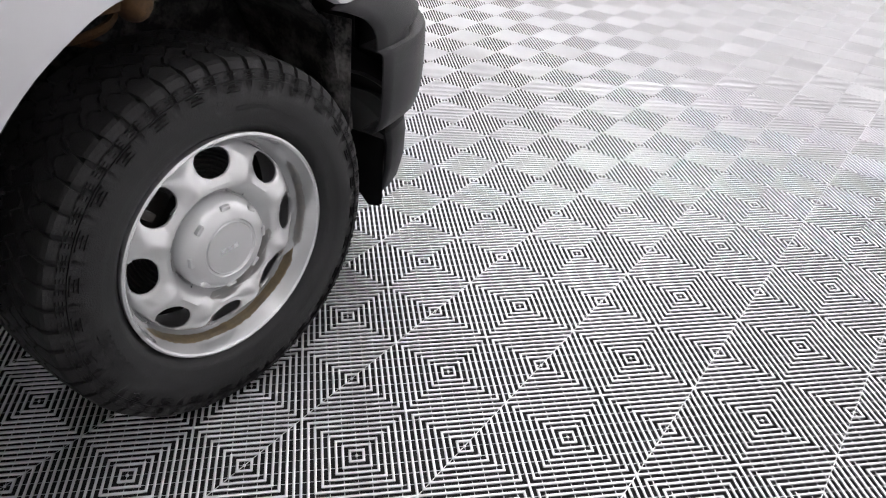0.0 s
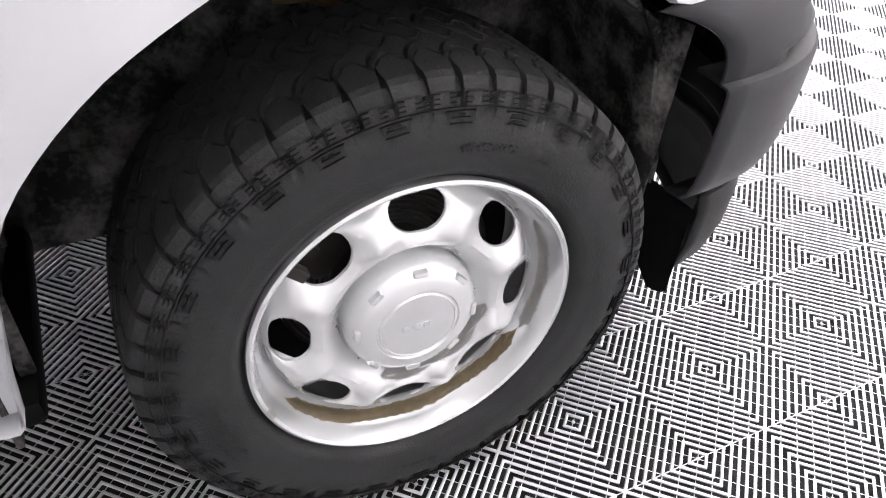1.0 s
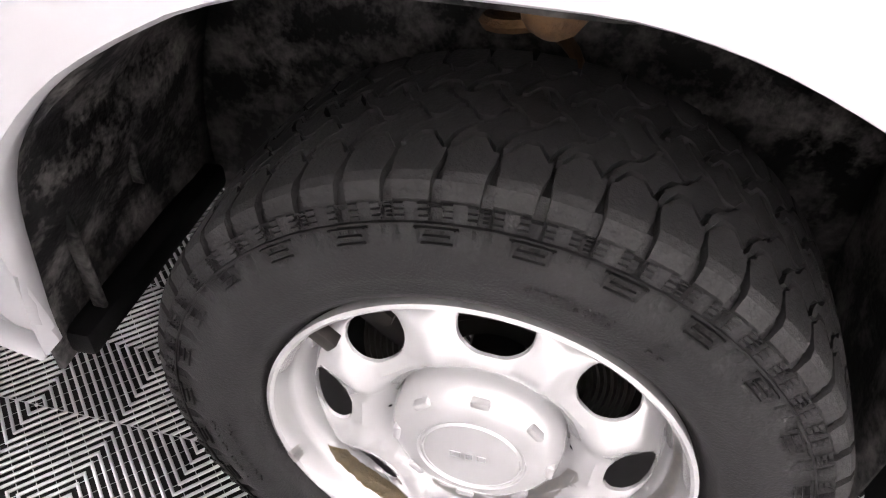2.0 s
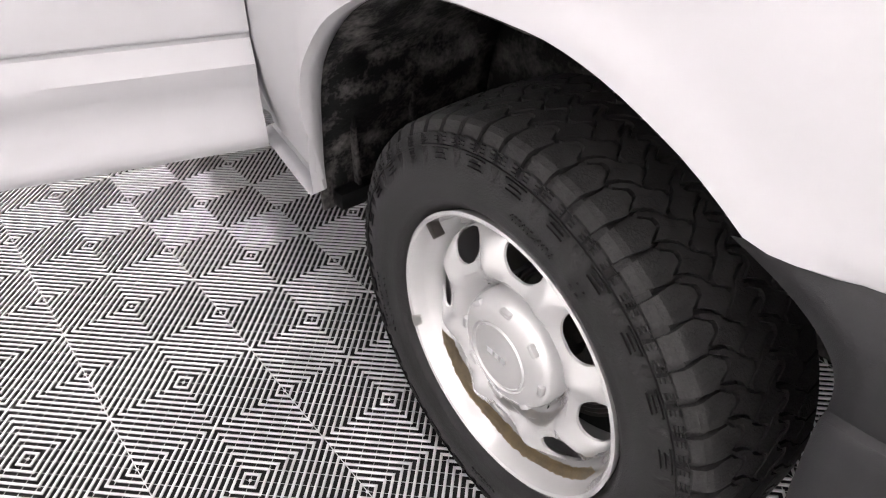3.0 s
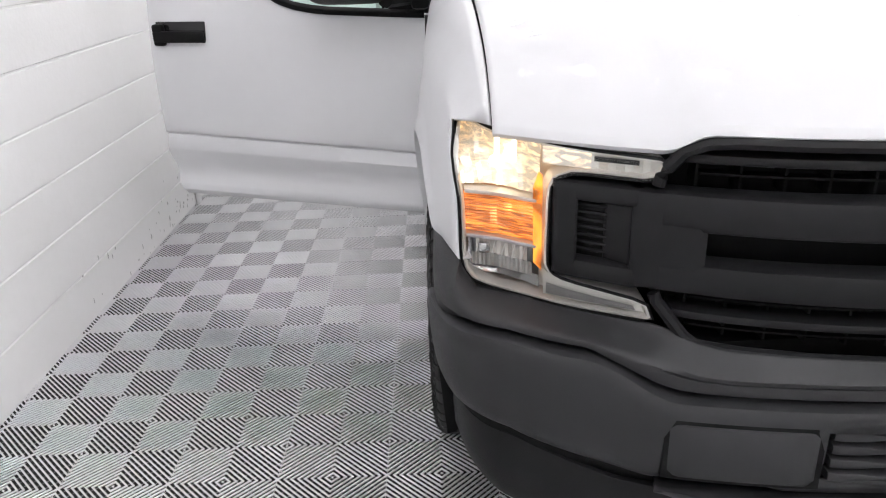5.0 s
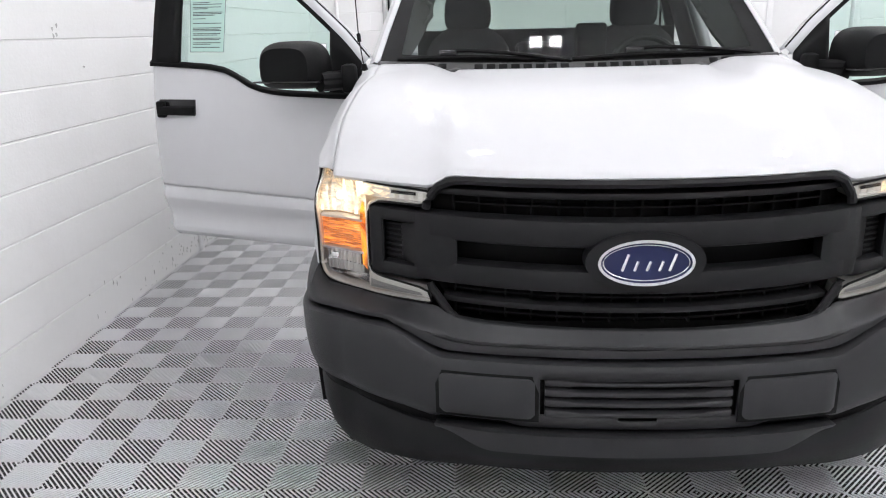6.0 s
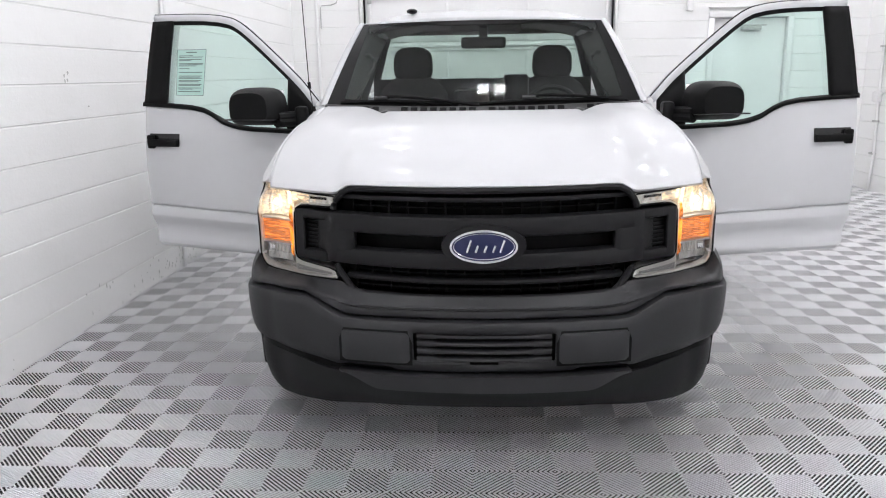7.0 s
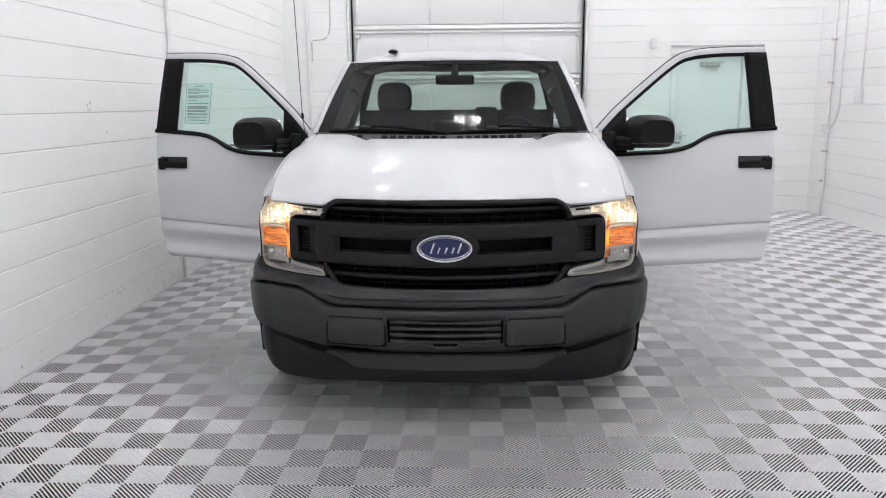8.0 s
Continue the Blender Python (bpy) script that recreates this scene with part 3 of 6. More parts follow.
# Grille
def grille_half(z):
    """Half width of the grille opening at a height."""
    return polyline(((0.685, 0.49), (0.70, 0.515), (0.78, 0.575), (0.98, 0.585), (1.03, 0.575), (1.075, 0.54), (1.092, 0.50)), z)


rows = [[(x * grille_half(z), nose(x * grille_half(z)) + 0.11, z) for x in [k / 20 for k in range(-20, 21)]] for z in [lerp(0.68, 1.098, j / 12) for j in range(13)]]
grille = part("grille", sheet(rows), BLACK, truck, "black radiator grille with two wide bars", solid=0.01)
bm = bmesh.new()  # surrounding frame
zs = [lerp(0.688, 1.090, j / 24) for j in range(25)]
up = [z for z in zs if z > 0.99]
low = [z for z in zs if z < 0.80]
loop = [(grille_half(z), z) for z in up] + [(x, 1.094) for x in (0.46, 0.35, 0.2, 0.0, -0.2, -0.35, -0.46)] + [(-grille_half(z), z) for z in reversed(up)]
add_tube(bm, [(x, nose(x) - 0.001, z) for x, z in loop], 0.013, 8)
loop = [(-grille_half(z), z) for z in reversed(low)] + [(x, 0.684) for x in (-0.42, -0.3, -0.15, 0.0, 0.15, 0.3, 0.42)] + [(grille_half(z), z) for z in low]
add_tube(bm, [(x, nose(x) - 0.001, z) for x, z in loop], 0.013, 8)
part("grille_frame", bm, GRILLE, grille)
for k in range(-7, 8):
    x = k * 0.072
    for z0, z1 in ((0.69, 0.80), (0.99, 1.10)):
        if abs(x) < grille_half((z0 + z1) / 2) - 0.03:
            part("grille_fin", add_box(bmesh.new(), x - 0.003, x + 0.003, nose(x) + 0.055, nose(x) + 0.10, z0, z1, 0.001), BLACK, grille)
for z in (1.048, 0.735):
    part("thin_bar", curved_plate(-0.55 if z > 0.9 else -0.535, 0.55 if z > 0.9 else 0.535, z, z + 0.018, nose, -0.012, 0.06, n=30, r=0.005), GRILLE, grille)
for z in (1.018, 0.765, 0.705, 1.082):
    part("mesh_bar", curved_plate(-0.50, 0.50, z, z + 0.005, nose, -0.05, 0.03, n=24, r=0.0015), BLACK, grille)
for z0, z1 in ((0.922, 0.996), (0.796, 0.860)):
    part("wide_bar", curved_plate(-0.60, 0.60, z0, z1, nose, 0.012, 0.06, n=40, r=0.012), GRILLE, grille)
for s in (-1, 1):
    a, b = sorted((s * 0.495, s * 0.62))
    part("bar_end", curved_plate(a, b, 0.797, 0.995, nose, 0.0115, 0.06, n=8, r=0.010), GRILLE, grille)
    a, b = sorted((s * 0.585, s * 0.757))
    bm = bmesh.new()  # side vent housing with a recess
    for x0, x1, z0, z1 in ((0.60, 0.757, 0.958, 0.995), (0.60, 0.757, 0.792, 0.834), (0.713, 0.757, 0.80, 0.99)):
        p, q = sorted((s * x0, s * x1))
        curved_plate(p, q, z0, z1, nose, 0.010, 0.07, n=8, r=0.009, bm=bm)
    part("vent_housing", bm, GRILLE, grille)
    a, b = sorted((s * 0.60, s * 0.72))
    part("vent_back", curved_plate(a, b, 0.83, 0.96, nose, -0.03, 0.04, n=8, r=0.004), BLACK, grille)
    bm = bmesh.new()
    for k in range(7):
        z = 0.845 + 0.016 * k
        p, q = sorted((s * 0.655, s * 0.71))
        curved_plate(p, q, z, z + 0.006, nose, -0.022, 0.02, n=3, r=0.001, bm=bm)
    part("vent_mesh", bm, GRILLE, grille)
    a, b = sorted((s * 0.60, s * 0.66))
    part("vent_ramp", curved_plate(a, b, 0.834, 0.958, lambda x: nose(x) + 0.45 * max(0, abs(x) - 0.60), 0.004, 0.05, n=6, r=0.004), GRILLE, grille)


# Emblem: a plain blue oval with a bright rim and strokes
def oval(bm, a, b, y0, y1, n=64, mi=0, inner=None):
    o = [(a * math.cos(q), b * math.sin(q)) for q in (2 * math.pi * k / n for k in range(n))]
    rings = [[(x, y0, 0.891 + z) for x, z in o], [(x * 0.985, y1, 0.891 + z * 0.985) for x, z in o]]
    if inner:
        i = [(inner[0] * math.cos(q), inner[1] * math.sin(q)) for q in (2 * math.pi * k / n for k in range(n))]
        rings += [[(x, y1, 0.891 + z) for x, z in i], [(x, y0, 0.891 + z) for x, z in i]]
    sheet(rings, bm, closed=True, mi=mi)
    if not inner:
        bm.verts.ensure_lookup_table()
        bm.faces.new(bm.verts[-n:]).material_index = mi
    return bm


part("emblem_seat", oval(bmesh.new(), 0.158, 0.082, 0.03, -0.018), GRILLE, grille, "black oval surround")
part("emblem_oval", oval(bmesh.new(), 0.121, 0.058, 0.0, -0.025), BLUE, grille, "blue oval badge")
part("emblem_rim", oval(bmesh.new(), 0.1265, 0.0635, 0.0, -0.030, inner=(0.117, 0.0545)), CHROME, grille, "bright metal rim")
bm = bmesh.new()
for x, h in ((-0.062, 0.046), (-0.030, 0.026), (0.002, 0.026), (0.034, 0.026), (0.060, 0.046)):  # plain slanting bars
    add_tube(bm, [(x, -0.027, 0.870), (x + 0.35 * h, -0.027, 0.870 + h)], 0.0042, 6)
add_tube(bm, [(0.111 * math.cos(a), -0.0262, 0.891 + 0.0485 * math.sin(a)) for a in (2 * math.pi * k / 48 for k in range(48))], 0.0016, 5, closed=True)
part("emblem_stroke", bm, CHROME, grille)


# Headlights
def hl_outline():
    pts = ((0.950, 1.072), (0.942, 1.083), (0.90, 1.080), (0.85, 1.071), (0.70, 1.059), (0.558, 1.053), (0.582, 1.012), (0.72, 1.012), (0.752, 0.995), (0.762, 0.97), (0.766, 0.81), (0.757, 0.790), (0.735, 0.780), (0.585, 0.764), (0.571, 0.724), (0.72, 0.720), (0.87, 0.722), (0.916, 0.735), (0.933, 0.757), (0.939, 0.79), (0.9385, 0.86), (0.940, 0.92), (0.947, 0.965), (0.952, 1.010), (0.9525, 1.045))
    out = []
    for k in range(len(pts)):  # each corner cut twice
        a, b = pts[k], pts[(k + 1) % len(pts)]
        out += [(lerp(a[0], b[0], q), lerp(a[1], b[1], q)) for q in (0.16, 0.84)]
    return out


def patch(outline, s, off, depth=0.0, mi=0, bm=None):
    """Fills an outline in x and z and lays it on the nose's plan line."""
    tmp = bmesh.new()
    vs = [tmp.verts.new((x, 0, z)) for x, z in outline]
    for tri in tessellate_polygon([[Vector((x, z, 0)) for x, z in outline]]):
        tmp.faces.new([vs[k] for k in tri])
    x = 0.56
    while x < 0.96:
        bmesh.ops.bisect_plane(tmp, geom=tmp.verts[:] + tmp.edges[:] + tmp.faces[:], plane_co=(x, 0, 0), plane_no=(1, 0, 0))
        x += 0.025
    bmesh.ops.recalc_face_normals(tmp, faces=tmp.faces[:])
    if sum(f.normal.y * f.calc_area() for f in tmp.faces) > 0:
        bmesh.ops.reverse_faces(tmp, faces=tmp.faces[:])
    if depth:
        ex = bmesh.ops.extrude_face_region(tmp, geom=tmp.faces[:])
        bmesh.ops.translate(tmp, vec=(0, depth, 0), verts=[v for v in ex["geom"] if isinstance(v, bmesh.types.BMVert)])
    for v in tmp.verts:
        v.co = Vector((s * v.co.x, v.co.y + nose(v.co.x) + off, v.co.z))
    for f in tmp.faces:
        f.material_index = mi
    me = bpy.data.meshes.new("tmp")
    tmp.to_mesh(me)
    tmp.free()
    bm = bm or bmesh.new()
    bm.from_mesh(me)
    bpy.data.meshes.remove(me)
    return bm


def inset(outline, d):
    """The outline drawn in by a distance, which may depend on x and z."""
    n, out = len(outline), []
    area = sum(outline[k][0] * outline[(k + 1) % n][1] - outline[(k + 1) % n][0] * outline[k][1] for k in range(n))
    sg = 1 if area > 0 else -1
    for k in range(n):
        a, b, c = (Vector(outline[(k + j) % n]) for j in (-1, 0, 1))
        e1, e2 = (b - a).normalized(), (c - b).normalized()
        t = Vector((-e1.y - e2.y, e1.x + e2.x)).normalized() * sg
        w = d(*b) if callable(d) else d
        w /= max(0.5, abs(t.dot(Vector((-e1.y, e1.x)))))
        out.append((b.x + t.x * w, b.y + t.y * w))
    return out


def rect(x0, x1, z0, z1):
    return ((x0, z0), (x1, z0), (x1, z1), (x0, z1))


def headlight(s):
    o = hl_outline()

    def swept(x, z):
        """How far the upper outer corner sweeps in and back along the fender."""
        w = smoothstep(0.86, 0.945, x) * smoothstep(0.985, 1.07, z)
        return 0.012 * w, w * max(0.0, 0.476 - nose(min(x, 0.9525))), 0.005 * w

    back = [(x - 0.018 * smoothstep(0.90, 0.945, x), z - 0.010 * smoothstep(1.03, 1.08, z)) for x, z in o]
    bm = patch(back, s, 0.085)
    rows = [[(s * x, nose(x) + d, z) for x, z in ring] for ring, d in ((o, 0.0), (back, 0.085))]
    sheet(rows, bm, closed=True)
    h = part("headlight", bm, BEZEL, truck, "lit halogen headlight with amber marker", smooth=30)
    bm = bmesh.new()
    add_tube(bm, [(s * (x - swept(x0, z0)[0]), nose(x0) + 0.001 + swept(x0, z0)[1], z - swept(x0, z0)[2]) for (x, z), (x0, z0) in zip(inset(o, -0.001), o)], 0.0036, 8, closed=True)
    part("gasket", bm, BLACK, h, "black rubber edge")
    # bright inner bezel
    bm = bmesh.new()
    wide = lambda x, z: 0.008 + 0.003 * smoothstep(0.84, 0.90, x)
    i1, i2 = inset(o, 0.006), inset(o, wide)
    sheet([[(s * x, nose(x) + d, z) for x, z in ring] for ring, d in ((o, 0.004), (i1, 0.003), (i2, 0.010), (inset(o, lambda x, z: wide(x, z) + 0.002), 0.045))], bm, closed=True)
    part("bezel", bm, BEZEL, h, "silver inner bezel")
    # upper reflector, a dish with facets, its lamplight painted as emission
    rows = []
    for j in range(9):
        row = []
        for k in range(17):
            z = lerp(0.945, 1.070, j / 8)
            x = lerp(0.775, lerp(0.936, 0.948, smoothstep(0.95, 1.02, z)), k / 16)
            d = 0.08 - 0.055 * (((x - 0.86) / 0.09) ** 2 * 0.5 + ((z - 1.0) / 0.065) ** 2 * 0.5) - 0.006 * ((k % 4) == 0)
            row.append((s * x, nose(x) + max(0.012, d), z))
        rows.append(row)
    part("main_reflector", sheet(rows), GLOWWHITE, h, "headlamp reflector with its warm glow painted in", smooth=20)
    bm = bmesh.new()
    bmesh.ops.create_uvsphere(bm, u_segments=14, v_segments=10, radius=0.013, matrix=Matrix.Translation((s * 0.862, nose(0.862) + 0.045, 1.0)))
    part("bulb", bm, mat("lit_bulb", (1, 1, 1), emit=(1.0, 0.78, 0.45), strength=9.0), h, "lit warm bulb")
    rows = [[(s * x, nose(x) + 0.014 + 0.006 * ((k % 2)), z) for k, x in enumerate([lerp(0.575, 0.775, q / 14) for q in range(15)])] for z in (1.018, 1.058)]
    part("side_reflector", sheet(rows), BEZEL, h, "faceted silver reflector", smooth=0)
    part("arm_reflector", patch(rect(0.69, 0.775, 1.020, 1.056), s, 0.012), GLOWWHITE, h, "reflector with its warm glow painted in")
    rows = [[(s * x, nose(x) + 0.011, z) for x in [lerp(0.61, 0.685, q / 12) for q in range(13)]] for z in (1.036, 1.046)]
    part("reflector_insert", sheet(rows), BLACKGLOSS, h)
    # amber marker with vertical prisms
    rows = []
    for j in range(27):
        z = lerp(0.842, 0.934, j / 26)
        rows.append([(s * x, nose(x) + 0.028 + 0.003 * (j % 2) + 0.003 * (k % 2), z) for k, x in enumerate([lerp(0.787, 0.933, q / 10) for q in range(11)])])
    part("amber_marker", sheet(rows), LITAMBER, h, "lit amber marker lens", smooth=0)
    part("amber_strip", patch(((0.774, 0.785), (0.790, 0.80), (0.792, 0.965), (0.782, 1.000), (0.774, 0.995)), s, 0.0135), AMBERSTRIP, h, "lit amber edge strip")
    for z in (0.937, 0.836):
        part("divider", curved_plate(*sorted((s * 0.785, s * 0.928)), z - 0.005, z + 0.004, nose, -0.012, 0.05, n=8, r=0.002), SATIN, h)
    # lower chrome reflector with slanting fins
    rows = []
    for j in range(7):
        row = []
        for k in range(12):
            x, z = lerp(0.775, 0.922, k / 11), lerp(0.738, 0.83, j / 6)
            row.append((s * x, nose(x) + 0.075 - 0.05 * (((x - 0.85) / 0.08) ** 2 * 0.5 + ((z - 0.79) / 0.05) ** 2 * 0.4), z))
        rows.append(row)
    part("lower_reflector", sheet(rows), CHROME, h, "chrome lower reflector", smooth=20)
    rows = [[(s * x, nose(x) + 0.030 + 0.004 * (k % 2), z) for k, x in enumerate([lerp(0.80, 0.905, q / 14) for q in range(15)])] for z in (0.792, 0.829)]
    part("fluted_reflector", sheet(rows), BEZEL, h, "bright fluted reflector", smooth=0)
    for k in range(4):
        x = 0.808 + 0.020 * k
        part("reflector_fin", add_box(bmesh.new(), -0.0007, 0.0007, 0, 0.004, -0.019, 0.019, 0.0, Matrix.Translation((s * x, nose(x) + 0.026, 0.808)) @ pose(0, 0, 0, 0, -s * 14, 0)), GALV, h)
    rows = [[(s * x, nose(x) + 0.034 + 0.003 * (k % 2), z) for k, x in enumerate([lerp(0.79, 0.915, q / 30) for q in range(31)])] for z in (0.760, 0.790)]
    part("prism_strip", sheet(rows), GALV, h, "grey ribbed prism strip", smooth=0)
    part("turn_lamp_holder", add_box(bmesh.new(), -0.013, 0.013, -0.01, 0.01, -0.012, 0.012, 0.004, Matrix.Translation((s * 0.888, nose(0.888) + 0.030, 0.806))), CHROME, h)
    part("lower_arm_plate", patch(((0.585, 0.735), (0.77, 0.732), (0.77, 0.785), (0.735, 0.772), (0.592, 0.756)), s, 0.016), BEZEL, h, "bright silver lower arm")
    part("lower_insert", patch(((0.60, 0.738), (0.765, 0.736), (0.765, 0.762), (0.735, 0.757), (0.605, 0.747)), s, 0.012), mat("grey_inset", (0.16, 0.16, 0.16), rough=0.4), h, "grey inset")
    lens = part("lens", patch(o, s, -0.004), LENS, h, "clear plastic lens", smooth=40)
    lens.visible_shadow = False
    for ob in (h, *h.children):
        if not ob.name.startswith("gasket"):
            for v in ob.data.vertices:
                dx, dy, dz = swept(abs(v.co.x), v.co.z)
                v.co += Vector((-s * dx, dy, -dz))
    return h


for s in (-1, 1):
    headlight(s)

# Engine bay boxes, added dark to block light behind the nose, and frame
bm = add_box(bmesh.new(), -0.58, 0.58, 0.30, 1.55, 0.34, 1.02, 0.02)
add_box(bm, -0.50, 0.50, 0.16, 0.30, 0.40, 0.66, 0.02)
add_box(bm, -0.86, 0.86, 0.62, 1.50, 0.93, 1.0, 0.02)
part("engine_bay", bm, BLACK, truck, "dark light-blocking boxes for engine bay and crossmembers")
bm = bmesh.new()
for s in (-1, 1):
    add_box(bm, s * 0.45 - 0.05, s * 0.45 + 0.05, 0.3, 5.4, 0.36, 0.52, 0.01)
for y in (1.8, 3.2, 4.9):
    add_box(bm, -0.45, 0.45, y, y + 0.12, 0.38, 0.50, 0.01)
part("frame", bm, BLACK, truck, "black ladder frame")


# Front part of each wheel-arch liner, closing the back of the bumper end
for s in (-1, 1):
    rows = [[(s * lerp(0.56, lerp(0.915, 0.945, (z - 0.30) / 0.5), k / 6), 0.490 + 0.006 * math.sin(3 * k), z) for k in range(7)] for z in (0.30, 0.42, 0.55, 0.64, 0.72)]
    part("front_liner", sheet(rows), LINER, truck, "black plastic splash panel", solid=0.004)


# ---------------------------------------------------------------- wheels
WY, WZ, WX, TR = 0.917, 0.373, 0.959, 0.384


LUGS = 54


def tread_radius(u):
    return TR - 0.0065 * u * u - 0.0034 * max(0, abs(u) - 0.90) / 0.07 - 0.0082 * max(0, abs(u) - 0.97) / 0.07


def tread_wave(k, n):
    """Zigzag groove n of four across the tread at k lugs round the tyre."""
    tri = abs((k % 1.0) * 2 - 1) * 2 - 1
    return (-0.55, -0.19, 0.19, 0.55)[n] + (1, -1, 1, -1)[n] * 0.075 * max(-0.45, min(0.45, tri)) / 0.45


def tread_block(bm, lane, n):
    """One rubber block between grooves; lanes 0 and 4 are the shoulder lugs."""
    half, depth, g = 0.118, 0.0095, 0.030
    outer = lane in (0, 4)
    ni, nj = 8, (8 if outer else 4)
    top, low = [], []
    for j in range(nj + 1):
        rt, rl = [], []
        for i in range(ni + 1):
            v = j / nj
            if outer:
                sg = -1 if lane == 0 else 1
                ua = lerp(0.55, 0.90, j / 4) if j < 5 else lerp(0.90, 1.04, (j - 4) / 4)
                gap = 0.045 + 0.085 * max(0.0, (ua - 0.72) / 0.32)
                k = n + 0.5 + gap + (1 - 2 * gap) * i / ni + 0.10 * (ua - 0.8)
                e = abs(tread_wave(k, 0 if lane == 0 else 3)) + g
                u = sg * (lerp(e, 0.90, j / 4) if j < 5 else ua)
            else:
                w = (v - 0.5) * 2
                bend = (0.20 * w + 0.10 * (1 if w > 0 else -1) * min(1.0, abs(w) * 2)) * (-1 if lane == 2 else 1)
                k = n + (0.25, 0.75, 0.25)[lane - 1] + 0.068 + (1 - 0.136) * i / ni + bend
                u = lerp(tread_wave(k, lane - 1) + g, tread_wave(k, lane) - g, v)
            a = k * 2 * math.pi / LUGS
            r = tread_radius(u)
            rt.append((u * half, r * math.cos(a), r * math.sin(a)))
            rb = r - depth
            rl.append((u * half, rb * math.cos(a), rb * math.sin(a)))
        top.append(rt)
        low.append(rl)
    sheet(top, bm)
    ring = lambda gr: gr[0] + [row[-1] for row in gr[1:]] + gr[-1][-2::-1] + [row[0] for row in gr[-2:0:-1]]
    sheet([ring(low), ring(top)], bm, closed=True)


def build_tyre(parent):
    na, half = LUGS * 12, 0.118
    bm = sheet([[(u * half, r * math.cos(a), r * math.sin(a)) for a in (2 * math.pi * i / na for i in range(na)) for r in (tread_radius(u) - 0.0092,)] for u in [lerp(-1.03, 1.03, j / 16) for j in range(17)]], closed=True)
    for lane in range(5):  # alike blocks turned round the axle
        piece = bmesh.new()
        tread_block(piece, lane, 0)
        first_block = part("tread_block", piece, TREAD, parent, smooth=14)
        first_block.matrix_basis = pose(-0.076, 0, 0)
        for n in range(1, LUGS):
            ob = new("tread_block", first_block.data)
            ob.parent = parent
            ob.matrix_basis = pose(-0.076, 0, 0) @ Matrix.Rotation(n * 2 * math.pi / LUGS, 4, "X")
    # sidewalls on both sides
    for sg in (-1, 1):
        prof = []
        for k in range(15):
            q = k / 14
            r = lerp(TR - 0.024, 0.226, q)
            w = half * 1.06 + 0.012 * math.sin(math.pi * min(1, q * 1.15)) - 0.030 * smoothstep(0.75, 1.0, q) - (0.0018 if 0.20 < q < 0.27 else 0) - 0.002 * (0.62 < q < 0.68)
            prof.append((r, w))
        rows = []
        for k, (r, w) in enumerate(prof):
            row = []
            for i in range(na):
                a = 2 * math.pi * i / na
                ww = w
                if k in (1, 2, 3):  # lugs reach down the shoulder
                    kk = a / (2 * math.pi / LUGS)
                    ww -= (0.0095, 0.007, 0.004)[k - 1] * (abs(((kk - 0.024) % 1.0) - 0.5) < (0.19, 0.15, 0.09)[k - 1])
                row.append((sg * ww, r * math.cos(a), r * math.sin(a)))
            rows.append(row)
        sheet(rows, bm, closed=True)
    for v in bm.verts:  # flat patch on the ground
        if v.co.z < -WZ + 0.001:
            v.co.z = -WZ + 0.001
    return part("tyre", bm, RUBBER, parent, "black all-terrain tyre with siped shoulder lugs", smooth=38)


